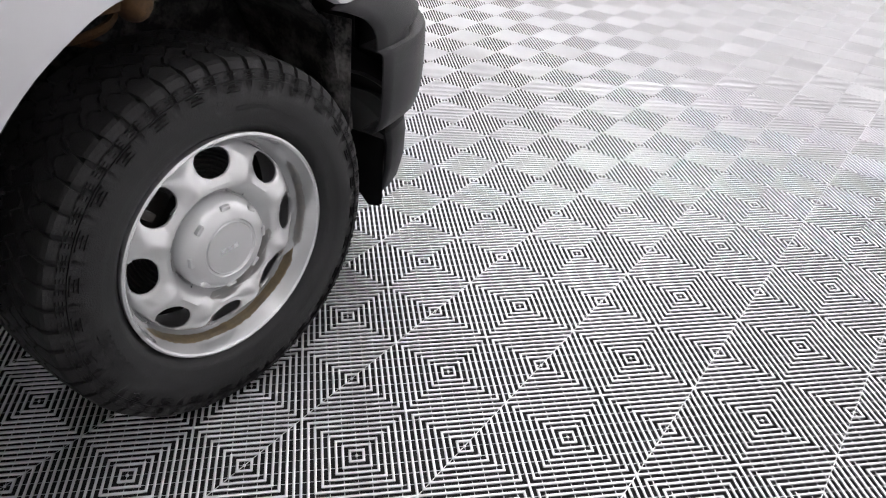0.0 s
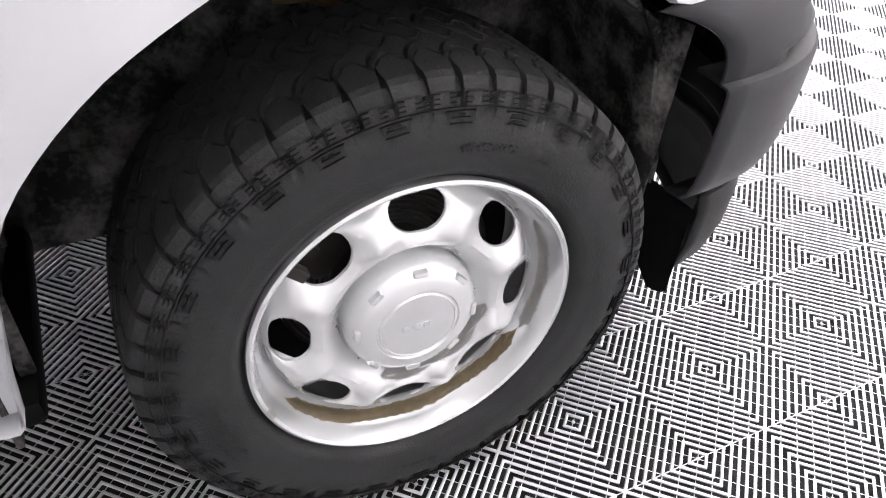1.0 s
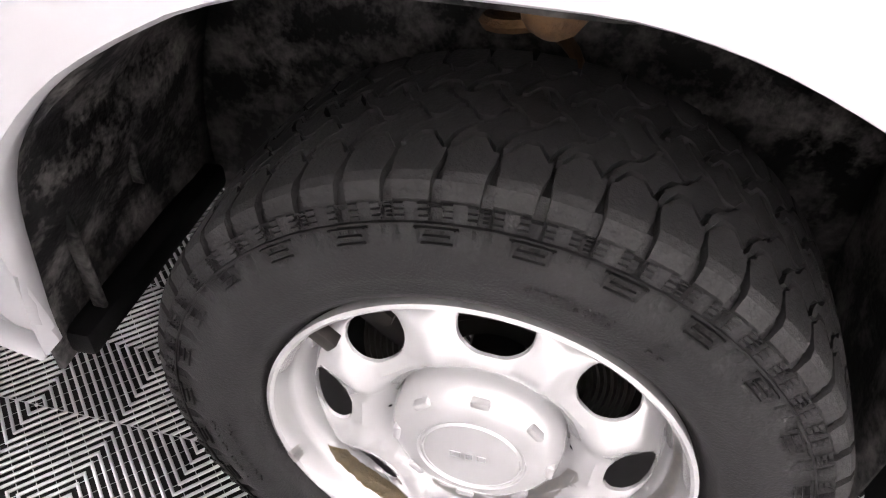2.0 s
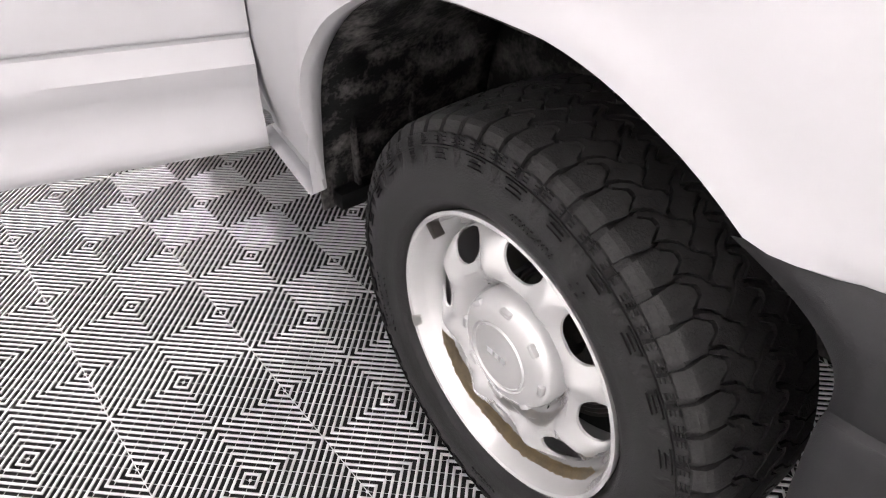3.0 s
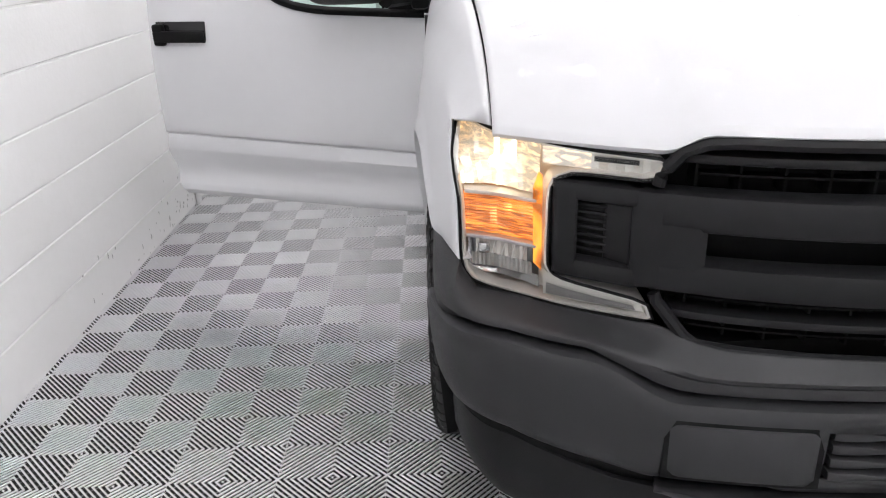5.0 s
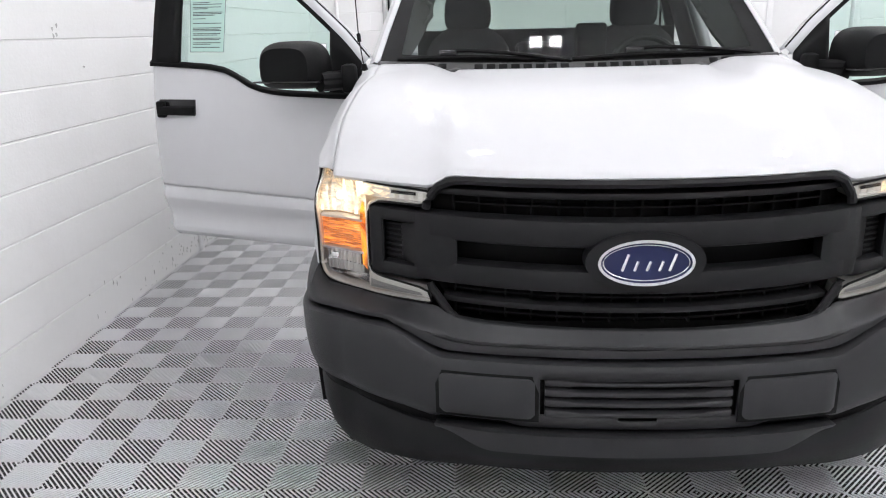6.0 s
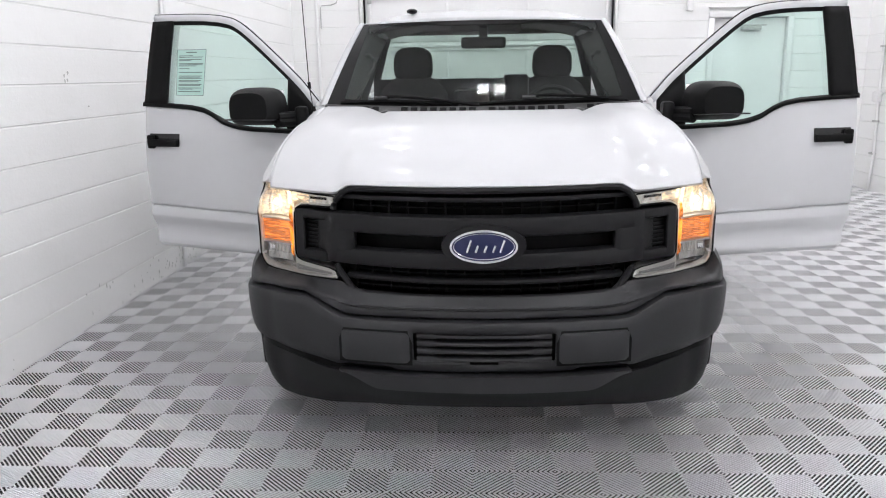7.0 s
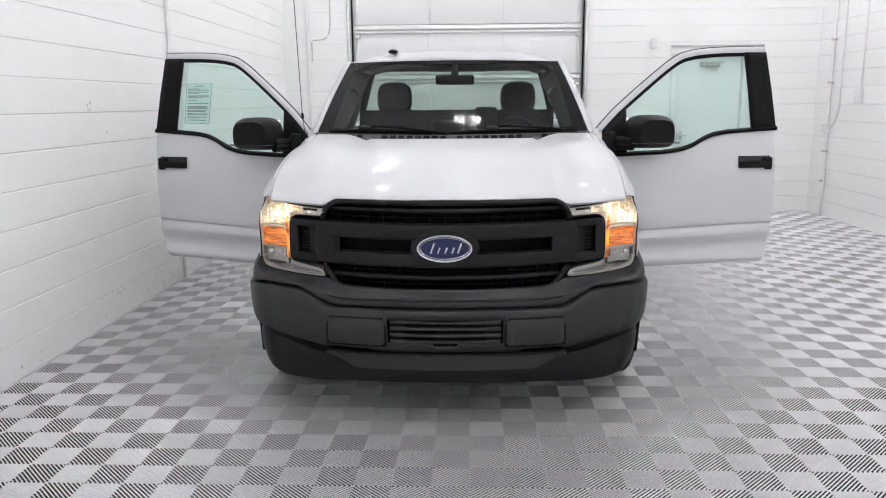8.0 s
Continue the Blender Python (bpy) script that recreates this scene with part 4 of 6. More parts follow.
def build_marks(parent):
    """Raised outlines and worn lettering bars on the outer sidewall; outlines and sipes are shaded by colour."""
    bm = bmesh.new()
    dark = bmesh.new()
    def arcbar(a0, a1, r0, r1, x, n=3, bm=bm):
        rings = []
        for k in range(n + 1):
            a = lerp(a0, a1, k / n)
            rings.append([(x - 0.003, r0 * math.cos(a), r0 * math.sin(a)), (x, r0 * math.cos(a), r0 * math.sin(a)), (x, r1 * math.cos(a), r1 * math.sin(a)), (x - 0.003, r1 * math.cos(a), r1 * math.sin(a))])
        sheet(rings, bm, closed=True)
    def side_x(r):
        q = (TR - 0.024 - r) / (TR - 0.25)
        return 0.118 * 1.06 + 0.012 * math.sin(math.pi * min(1, q * 1.15)) + 0.0026
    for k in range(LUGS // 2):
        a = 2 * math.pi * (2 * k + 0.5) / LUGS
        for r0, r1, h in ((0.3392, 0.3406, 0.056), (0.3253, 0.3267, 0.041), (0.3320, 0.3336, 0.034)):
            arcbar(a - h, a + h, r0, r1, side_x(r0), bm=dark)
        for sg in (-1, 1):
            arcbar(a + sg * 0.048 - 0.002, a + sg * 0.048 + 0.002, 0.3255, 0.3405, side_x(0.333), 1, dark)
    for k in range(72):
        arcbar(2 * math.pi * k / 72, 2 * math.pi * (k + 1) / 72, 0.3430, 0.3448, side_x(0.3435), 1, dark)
    for k in range(LUGS):  # stepped bars on the lugs and small ladders between them
        a = 2 * math.pi * k / LUGS
        for j in range(3):
            r = 0.3462 + 0.0052 * j
            arcbar(a + 0.017, a + 0.040, r, r + 0.0034, side_x(r) - 0.0012, 1)
            arcbar(a - 0.040, a - 0.017, r, r + 0.0034, side_x(r) - 0.0012, 1)
        if k % 2:
            for j in range(4):
                r = 0.3462 + 0.0036 * j
                arcbar(a + 0.051, a + 0.065, r, r + 0.0014, side_x(r) - 0.0035, 1)
    # Dark strip laid on the tread in place of a slit's shade.
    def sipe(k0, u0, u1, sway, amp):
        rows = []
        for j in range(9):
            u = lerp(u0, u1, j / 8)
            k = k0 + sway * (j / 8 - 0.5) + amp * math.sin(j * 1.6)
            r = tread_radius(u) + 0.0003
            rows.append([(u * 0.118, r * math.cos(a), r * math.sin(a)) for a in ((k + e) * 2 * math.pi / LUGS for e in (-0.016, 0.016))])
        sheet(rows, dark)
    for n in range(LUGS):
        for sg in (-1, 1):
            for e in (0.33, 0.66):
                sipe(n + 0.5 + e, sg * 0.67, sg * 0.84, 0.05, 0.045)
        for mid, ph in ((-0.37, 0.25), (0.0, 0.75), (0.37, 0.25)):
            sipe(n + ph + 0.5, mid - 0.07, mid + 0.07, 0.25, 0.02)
    rnd = random.Random(4)
    for start, count, r0, r1, w in ((0.98, 2, 0.288, 0.306, 0.022), (1.18, 11, 0.291, 0.300, 0.013), (3.2, 9, 0.286, 0.308, 0.024), (4.6, 8, 0.290, 0.300, 0.014)):
        for k in range(count):
            a = start + k * w * 1.9
            arcbar(a, a + w * 0.4, r0, r1, side_x(0.295) + 0.0004, 2)
            arcbar(a + w * 0.4, a + w * 1.2, r0 if rnd.random() < 0.5 else r1 - 0.003, (r0 + 0.003) if rnd.random() < 0.5 else r1, side_x(0.295) + 0.0004, 2)
    o2 = part("sidewall_outline", dark, RUBBERSHADE, parent, "dark strips painting the shade of moulded outlines and sipes", smooth=0)
    o2["kind"] = "stuff"
    ob = part("sidewall_relief", bm, RUBBER, parent, "raised black marks and worn lettering bars", smooth=0)
    ob["kind"] = "stuff"
    return ob


def disc_out(r):
    return polyline(((0.0, 0.030), (0.055, 0.030), (0.102, -0.006), (0.108, 0.000), (0.120, 0.015), (0.134, 0.0235), (0.150, 0.0235), (0.165, 0.0195), (0.180, 0.0140), (0.193, 0.0065), (0.201, -0.003), (0.2055, -0.020)), r)


def build_rim(parent):
    bm = bmesh.new()
    # lip and barrel
    prof = [(0.227, -0.20), (0.227, -0.02), (0.2390, 0.030), (0.2412, 0.038), (0.2402, 0.045), (0.236, 0.047), (0.232, 0.044), (0.2285, 0.034), (0.2255, 0.020), (0.222, 0.010), (0.2165, 0.004), (0.2115, -0.010), (0.2075, -0.024), (0.2055, -0.020)]
    revolve(bm, prof, 192, 0, 0, 0)
    # disc with eight windows
    n, rings = 48, 6
    for h in range(8):
        a0 = math.pi / 2 + h * math.pi / 4 - 0.055
        grid = []
        for k in range(n):
            q = 2 * math.pi * k / n
            c, sn = math.cos(q), math.sin(q)
            e = 2 / 3.0
            hr, ha = 0.0262 * math.copysign(abs(sn) ** e, sn), 0.226 * math.copysign(abs(c) ** e, c)
            if sn < 0:
                ha *= 1 - 0.30 * abs(sn)
            m = max(abs(c) / 1.0, abs(sn) / 1.0)
            oa, orr = c / m * math.pi / 8, sn / m
            rr = lerp(0.105, 0.2055, (orr + 1) / 2)
            col = []
            for j in range(rings + 1):
                t = j / rings
                r = lerp(0.1735 + hr, rr, t)
                a = lerp(ha, oa, t)
                x = disc_out(r) - (0.006 * (1 - t) ** 6) + 0.008 * smoothstep(0.15, 1.0, t) * smoothstep(0.112, 0.150, r) * (1 - smoothstep(0.172, 0.203, r))
                col.append((x, r * math.cos(a0 + a), r * math.sin(a0 + a)))
            r, a = 0.1735 + hr * 0.97, ha * 0.97
            col.insert(0, (disc_out(r) - 0.010, r * math.cos(a0 + a), r * math.sin(a0 + a)))
            grid.append(col)
        grid.append(grid[0])
        sheet(grid, bm)
    revolve(bm, [(0.105, disc_out(0.105)), (0.103, -0.006), (0.098, -0.02)], 96, 0, 0, 0)
    bmesh.ops.remove_doubles(bm, verts=bm.verts[:], dist=0.0004)
    return part("rim", bm, SILVER, parent, "silver painted steel wheel with eight windows", smooth=32)


def build_cap(parent):
    bm = bmesh.new()
    prof = [(0.1015, -0.016), (0.1005, 0.008), (0.0985, 0.017), (0.094, 0.0265), (0.086, 0.034), (0.076, 0.0385), (0.0625, 0.0412), (0.0605, 0.0385), (0.0575, 0.0385), (0.0555, 0.0415), (0.0545, 0.0405), (0.03, 0.0412), (0.0005, 0.0415)]
    revolve(bm, prof, 96, 0, 0, 0)
    part("hub_cap", bm, SILVER, parent, "silver painted domed hub cap", smooth=35)
    for k in range(8):  # small finger tabs near the edge
        bm = bmesh.new()
        a = math.pi / 2 - 0.055 + k * math.pi / 4
        m = pose(0, 0, 0, math.degrees(a), 0, 0)
        add_box(bm, 0.024, 0.0372, 0.083, 0.0925, -0.011, 0.011, 0.003, m)
        part("cap_tab", bm, SILVER, parent, smooth=35)
    bm = bmesh.new()
    for x, w in ((-0.018, 0.012), (-0.002, 0.008), (0.012, 0.01)):
        add_box(bm, 0.0405, 0.0420, x - w / 2, x + w / 2, -0.004, 0.005, 0.0)
    part("cap_mark", bm, SATIN, parent)


def build_wear(parent):
    """Rubbed bare patches and rust in the lower lip of this one wheel."""
    def arc_patch(name, a0, a1, r0, r1, off, material, label, seed, parent):
        rnd = random.Random(seed)
        rows = []
        n = 80
        e0 = [rnd.uniform(-1, 1) for _ in range(n + 1)]
        e1 = [rnd.uniform(-1, 1) for _ in range(n + 1)]
        for k in range(n + 1):
            a = lerp(a0, a1, k / n)
            taper = min(1, k / 5, (n - k) / 5)
            mid = (r0 + r1) / 2
            ra, rb = lerp(mid, r0 + 0.0004 * e0[k] + 0.0003 * math.sin(k * 0.3), taper), lerp(mid, r1 + 0.0006 * e1[k] + 0.0004 * math.sin(k * 0.25 + seed), taper)
            rows.append([(off(lerp(ra, rb, q)) + 0.0009, lerp(ra, rb, q) * math.cos(a), lerp(ra, rb, q) * math.sin(a)) for q in (0, 0.2, 0.4, 0.6, 0.8, 1)])
        part(name, sheet(rows), material, parent, label, smooth=40)
    lip = lambda r: polyline(((0.2055, -0.020), (0.2075, -0.024), (0.2115, -0.010), (0.2165, 0.004), (0.222, 0.010), (0.2255, 0.020), (0.2285, 0.034), (0.232, 0.044), (0.236, 0.047)), r)
    bare = mat("bare_grey_primer", (0.14, 0.14, 0.14), (0.20, 0.185, 0.16), rough=0.55, stain=30, grain=150)
    wet = mat("rust_stain", (0.13, 0.092, 0.042), (0.07, 0.058, 0.036), rough=0.55, stain=28, grain=160, bump=0.5, bump_scale=300)
    d = math.radians
    arc_patch("rust_band", d(-152), d(-30), 0.2125, 0.2225, lip, wet, "brown rust band in the wheel lip", 3, parent)
    arc_patch("bare_band", d(-30), d(30), 0.2145, 0.2235, lip, bare, "bare grey rubbed band", 5, parent)
    arc_patch("rubbed_patch", d(-115), d(-10), 0.112, 0.128, disc_out, bare, "bare grey rubbed patch round the hub cap", 7, parent)
    arc_patch("scuff", d(-162.5), d(-157), 0.2285, 0.2375, lip, bare, "small grey scuff on the rim edge", 9, parent)
    bm = add_box(bmesh.new(), 0.028, 0.045, -0.014, 0.014, -0.008, 0.008, 0.002, pose(0, 0, 0, 137, 0, 0) @ Matrix.Translation((0, 0.219, 0)))
    part("balance_weight", bm, IRON, parent, "grey clip-on balance weight")


def build_brake(parent):
    bm = bmesh.new()
    revolve(bm, [(0.06, -0.09)] + [(0.085 + 0.004 * k, -0.09 + 0.004 * (k % 2)) for k in range(22)] + [(0.172, -0.10), (0.172, -0.115), (0.06, -0.115)], 64, 0, 0, 0)
    part("brake_disc", bm, IRON, parent, "dark iron brake disc")
    bm = bmesh.new()
    revolve(bm, [(0.05, -0.125), (0.205, -0.125), (0.222, -0.12)], 64, 0, 0, 0)
    part("dust_shield", bm, BLACK, parent, "black dust shield")
    bm = add_box(bmesh.new(), -0.135, -0.05, 0.10, 0.195, -0.05, 0.05, 0.02, pose(0, 0, 0, 138, 0, 0))
    bmesh.ops.create_cone(bm, cap_ends=True, segments=6, radius1=0.014, radius2=0.012, depth=0.02, matrix=pose(0, 0, 0, 138, 0, 0) @ Matrix.Translation((-0.045, 0.165, 0.0)) @ pose(0, 0, 0, 0, 90, 0))
    part("brake_caliper", bm, IRON, parent, "dark iron brake caliper")


def build_wheel():
    w = new("wheel")
    w.parent = truck
    w["label"] = "silver steel wheel with black all-terrain tyre"
    build_tyre(w)
    build_marks(w)
    build_rim(w)
    build_cap(w)
    build_brake(w)
    for o in w.children:
        if o.name.split(".")[0] in ("tyre", "sidewall_relief", "sidewall_outline"):
            o.matrix_basis = pose(-0.076, 0, 0)
    return w


# built with its outer face towards +x, then turned about z for the other side
w0 = build_wheel()
for sx, y in ((1, WY), (1, 4.02), (-1, 4.02)):
    c = copy_thing(w0, Matrix.Translation((sx * WX, y, WZ)) @ (pose(0, 0, 0, 0, 0, 180) if sx < 0 else Matrix()))
    c.parent = truck
w0.matrix_basis = Matrix.Translation((-WX, WY, WZ)) @ pose(0, 0, 0, 0, 0, 178.9)  # steered a touch
build_wear(w0)

# suspension seen above the tyre
for s in (-1, 1):
    bm = bmesh.new()
    pts = [(s * 0.66 + 0.055 * math.cos(a), 0.93 + 0.055 * math.sin(a), 0.60 + 0.016 * a) for a in (k * 0.35 for k in range(54))]
    add_tube(bm, pts, 0.009, 6)
    part("coil_spring", bm, RUST, truck, "rusty coil spring")
    bm = add_box(bmesh.new(), min(s * 0.60, s * 0.80), max(s * 0.60, s * 0.80), 0.86, 0.99, 0.80, 0.83, 0.012)
    bmesh.ops.create_uvsphere(bm, u_segments=12, v_segments=8, radius=0.035, matrix=Matrix.Translation((s * 0.79, 0.90, 0.81)))
    part("control_arm", bm, RUST, truck, "rusty upper control arm")
    bm = add_box(bmesh.new(), min(s * 0.60, s * 0.86), max(s * 0.60, s * 0.86), 0.88, 0.96, 0.28, 0.34, 0.015)
    part("lower_arm", bm, IRON, truck)


# ---------------------------------------------------------------- cab
def ws_point(q, v):
    """Windshield: q across from -1 to 1, v from the cowl up."""
    hw = lerp(0.885, 0.745, v)
    x = q * hw
    y = lerp(1.545, 2.19, v) + lerp(0.055, 0.06, v) * q * q
    z = lerp(1.318, 1.838, v) + 0.018 * math.sin(math.pi * v) - 0.012 * q * q * v + 0.02 * q * q * (1 - v)
    return Vector((x, y, z))


n = 24
pane = part("windshield", sheet([[ws_point(lerp(-1, 1, k / n), j / 12) for k in range(n + 1)] for j in range(13)]), WINDSHIELD, truck, "dark tinted curved windshield", smooth=60)
pane.visible_shadow = False
bm = bmesh.new()  # black ceramic edge of the glass
def band(vals):
    return [[ws_point(q, v) + Vector((0, -0.002, 0.003)) for q, v in row] for row in vals]
top_v = lambda q: 0.925 + 0.03 * smoothstep(0.30, 0.45, abs(q))
sheet(band([[(lerp(-1, 1, k / 40), 1.0) for k in range(41)], [(lerp(-1, 1, k / 40), top_v(lerp(-1, 1, k / 40))) for k in range(41)]]), bm)
for sg in (-1, 1):
    sheet(band([[(sg * 1.0, j / 20), (sg * (0.895 + 0.045 * j / 20), j / 20)] for j in range(21)]), bm)
sheet(band([[(lerp(-1, 1, k / 40), 0.0) for k in range(41)], [(lerp(-1, 1, k / 40), 0.055 + 0.02 * abs(lerp(-1, 1, k / 40))) for k in range(41)]]), bm)
part("windshield_frit", bm, BLACK, pane, "black painted glass edge")

# A-pillars, roof and rear of the cab
def roof_z(x, y):
    z = 1.850 + 0.060 * smoothstep(2.17, 2.6, y) - 0.03 * smoothstep(2.9, 3.30, y)
    rib = 0.008 * sum(1 - smoothstep(0.025, 0.05, abs(x - c)) for c in (-0.42, -0.14, 0.14, 0.42)) * smoothstep(2.3, 2.45, y)
    return z - 0.085 * abs(x / 0.76) ** 4 + rib


rows = []
for j in range(20):
    q = j / 19
    row = []
    for k in range(61):
        u = lerp(-1, 1, k / 60)
        y0 = ws_point(u, 1.0).y
        y = lerp(y0 - 0.012, 3.26, q)
        hw = lerp(0.752, 0.735, q)
        z = roof_z(u * 0.76, y)
        if j == 0:
            z = ws_point(u, 1.0).z - 0.006
        row.append((u * hw, y, z))
    rows.append(row)
part("roof", sheet(rows), PAINT, truck, solid=0.02)
for s in (-1, 1):
    rows = []
    for j in range(19):
        v = j / 18
        p = ws_point(s, v)
        rows.append([p + Vector((-s * 0.004, 0.01, -0.02)), p + Vector((s * 0.002, -0.004, 0.006)), p + Vector((s * 0.026, 0.010, 0.010)), p + Vector((s * 0.056, 0.05, -0.008)), p + Vector((s * 0.050, 0.09, -0.045)), p + Vector((-s * 0.02, 0.08, -0.06))])
    part("windshield_pillar", sheet(rows, closed=True), PAINT, truck)
    # roof side rail, rear pillar, rocker, floor edge
    bm = bmesh.new()
    rail = [(s * lerp(0.742, 0.735, q), lerp(2.27, 3.26, q), lerp(1.79, 1.81, math.sin(q * 2))) for q in (0, 0.2, 0.4, 0.6, 0.8, 1)]
    add_tube(bm, rail, 0.036, 10)
    part("roof_rail", bm, PAINT, truck)
    bm = sheet([[(s * lerp(0.965, 0.79, max(0, (z - 1.3) / 0.5)), y, z) for y in (2.86, 2.95, 3.1, 3.28)] for z in (0.50, 0.9, 1.3, 1.45, 1.6, 1.80)])
    part("rear_pillar", bm, PAINT, truck, solid=0.05)
    bm = sheet([[(s * (lerp(0.965, 0.79, max(0, (z - 1.3) / 0.5)) - 0.062), y, z) for y in (2.84, 2.95, 3.1, 3.25)] for z in (0.60, 0.9, 1.3, 1.45, 1.6, 1.80)])
    part("rear_pillar_trim", bm, PILLARTRIM, truck, "grey plastic pillar trim", solid=0.006)
    bm = add_box(bmesh.new(), min(s * 0.80, s * 0.955), max(s * 0.80, s * 0.972), 1.44, 3.28, 0.44, 0.60, 0.03)
    part("rocker", bm, PAINT, truck)
    bm = add_box(bmesh.new(), min(s * 0.80, s * 0.95), max(s * 0.80, s * 0.95), 1.60, 1.72, 0.50, 1.34, 0.02)
    part("hinge_pillar", bm, PAINT, truck)
    bm = bmesh.new()
    add_tube(bm, [(s * 0.765, 2.06, 1.475), (s * 0.735, 2.08, 1.48), (s * 0.672, 2.10, 1.555), (s * 0.676, 2.11, 1.605), (s * 0.70, 2.13, 1.63), (s * 0.73, 2.13, 1.63)], 0.013, 8)
    part("grab_handle", bm, PILLARTRIM, truck, "grey plastic grab handle")
    rows = []
    for j in range(13):
        v = j / 12
        p = ws_point(s, v)
        wide = lerp(0.02, 0.085, smoothstep(0.0, 0.45, v))
        rows.append([p + Vector((-s * 0.018, 0.03, -0.03)), p + Vector((-s * (0.025 + 0.3 * wide), 0.08, -0.06)), p + Vector((-s * (0.025 + wide), 0.17, -0.10)), p + Vector((-s * wide, 0.21, -0.13))])
    part("pillar_trim", sheet(rows), PILLARTRIM, truck, "grey plastic windshield pillar trim", solid=0.01)

bm = bmesh.new()
for b in ((-0.84, 0.84, 3.24, 3.29, 0.45, 1.475), (-0.78, 0.78, 3.24, 3.29, 1.80, 1.87)):
    add_box(bm, *b, 0.008)
for s in (-1, 1):  # slanting sides of the window opening
    rows = [[(s * a, y, z) for a, y in ((i, 3.24), (o, 3.24), (o, 3.29), (i, 3.29))] for i, o, z in ((0.785, 0.90, 1.475), (0.765, 0.87, 1.55), (0.725, 0.82, 1.70), (0.69, 0.79, 1.80))]
    sheet(rows, bm, closed=True)
part("cab_back", bm, [DASH], truck, "dark trimmed rear cab wall")
pane = part("rear_window", add_box(bmesh.new(), -0.79, 0.79, 3.262, 3.268, 1.47, 1.80), glass("rear_glass", (0.86, 0.93, 0.90), 0.5), truck, "green tinted rear window", smooth=0)
pane.visible_shadow = False
bm = sheet([[(x, y, roof_z(x, max(y, 2.3)) - 0.045) for x in [lerp(-0.70, 0.70, k / 10) for k in range(11)]] for y in [lerp(2.27, 3.22, j / 8) for j in range(9)]])
part("headliner", bm, HEADLINER, truck, "grey fabric headliner", solid=0.01)
bm = add_box(bmesh.new(), -0.86, 0.86, 1.62, 3.26, 0.42, 0.56, 0.02)
add_box(bm, -0.86, 0.86, 1.57, 1.64, 0.5, 1.20, 0.02)
part("cab_floor", bm, DASH, truck, "dark cab floor and firewall")

# Cowl with slots
bm = sheet([[ws_point(lerp(-1, 1, k / 60), 0) + Vector((0, dy, dz)) for k in range(61)] for dy, dz in ((0.02, 0.010), (-0.012, 0.012), (-0.030, 0.008), (-0.055, -0.016), (-0.10, -0.034))])
COWL = mat("cowl_plastic", (0.05, 0.05, 0.051), (0.038, 0.038, 0.039), rough=0.5, spec=0.3, bump=0.3, bump_scale=700)
cowl = part("cowl", bm, COWL, truck, "dark grey cowl panel with air slots", solid=0.006)
for k in range(-12, 13):
    x = k * 0.054
    if k in (-10, -9, 0, 9, 10):
        continue
    p = ws_point(x / 0.885, 0) + Vector((0, -0.0435, -0.0020))
    part("cowl_slot", add_box(bmesh.new(), -0.019, 0.019, -0.0145, 0.0145, -0.002, 0.0035, 0.002, Matrix.Translation(p) @ pose(0, 0, 0, 50, 0, 0)), BLACK, cowl)
for sg in (-1, 1):  # wedge that fills the notch in the hood
    p = ws_point(sg * 0.53 / 0.885, 0)
    bm = sheet([[p + Vector((-0.05, -0.05, -0.019)), p + Vector((0, -0.05, -0.007)), p + Vector((0.05, -0.05, -0.019))], [p + Vector((-0.006, -0.098, -0.025)), p + Vector((0, -0.1, -0.019)), p + Vector((0.006, -0.098, -0.025))]])
    part("cowl_wedge", bm, COWL, cowl, "grey moulded wedge", solid=0.006)


# Wipers
def wiper(x_tip, x_joint, x_pivot):
    """Arm from its pivot to a raised joint, and the blade lying along the foot of the glass."""
    def on(x, v, up):
        return ws_point(x / lerp(0.885, 0.745, v), v) + Vector((0, -0.6 * up, up))
    bm = bmesh.new()
    bmesh.ops.create_cone(bm, cap_ends=True, segments=14, radius1=0.020, radius2=0.015, depth=0.03, matrix=Matrix.Translation(on(x_pivot, 0.0, 0.008)))
    span = [(0.0, 0.004, 0.016), (0.25, 0.022, 0.026), (0.55, 0.045, 0.032), (0.82, 0.060, 0.032), (1.0, 0.062, 0.028)]
    add_tube(bm, [on(lerp(x_pivot, x_joint, q), v, up) for q, v, up in span], 0.009, 6)
    arm = part("wiper", bm, BLACK, truck, "black wiper arm and blade")
    p = on(x_joint, 0.058, 0.024)
    part("wiper_joint", add_box(bmesh.new(), p.x - 0.05, p.x + 0.03, p.y - 0.012, p.y + 0.012, p.z - 0.012, p.z + 0.012, 0.005), BLACKGLOSS, arm)
    bm = bmesh.new()
    x_end = x_pivot - 0.10
    add_tube(bm, [on(lerp(x_tip, x_end, k / 10), 0.022 + 0.024 * math.sin(math.pi * k / 10), 0.012) for k in range(11)], 0.011, 6)
    part("wiper_blade", bm, BLACK, arm)


wiper(-0.80, -0.56, -0.03)
wiper(-0.02, 0.27, 0.80)

# Roof aerial
bm = bmesh.new()
bmesh.ops.create_uvsphere(bm, u_segments=20, v_segments=10, radius=1, matrix=Matrix.Translation((-0.455, 2.42, 1.912)) @ Matrix.Diagonal((0.036, 0.06, 0.016, 1)))
part("roof_aerial", bm, BLACK, truck, "small black roof aerial dome")

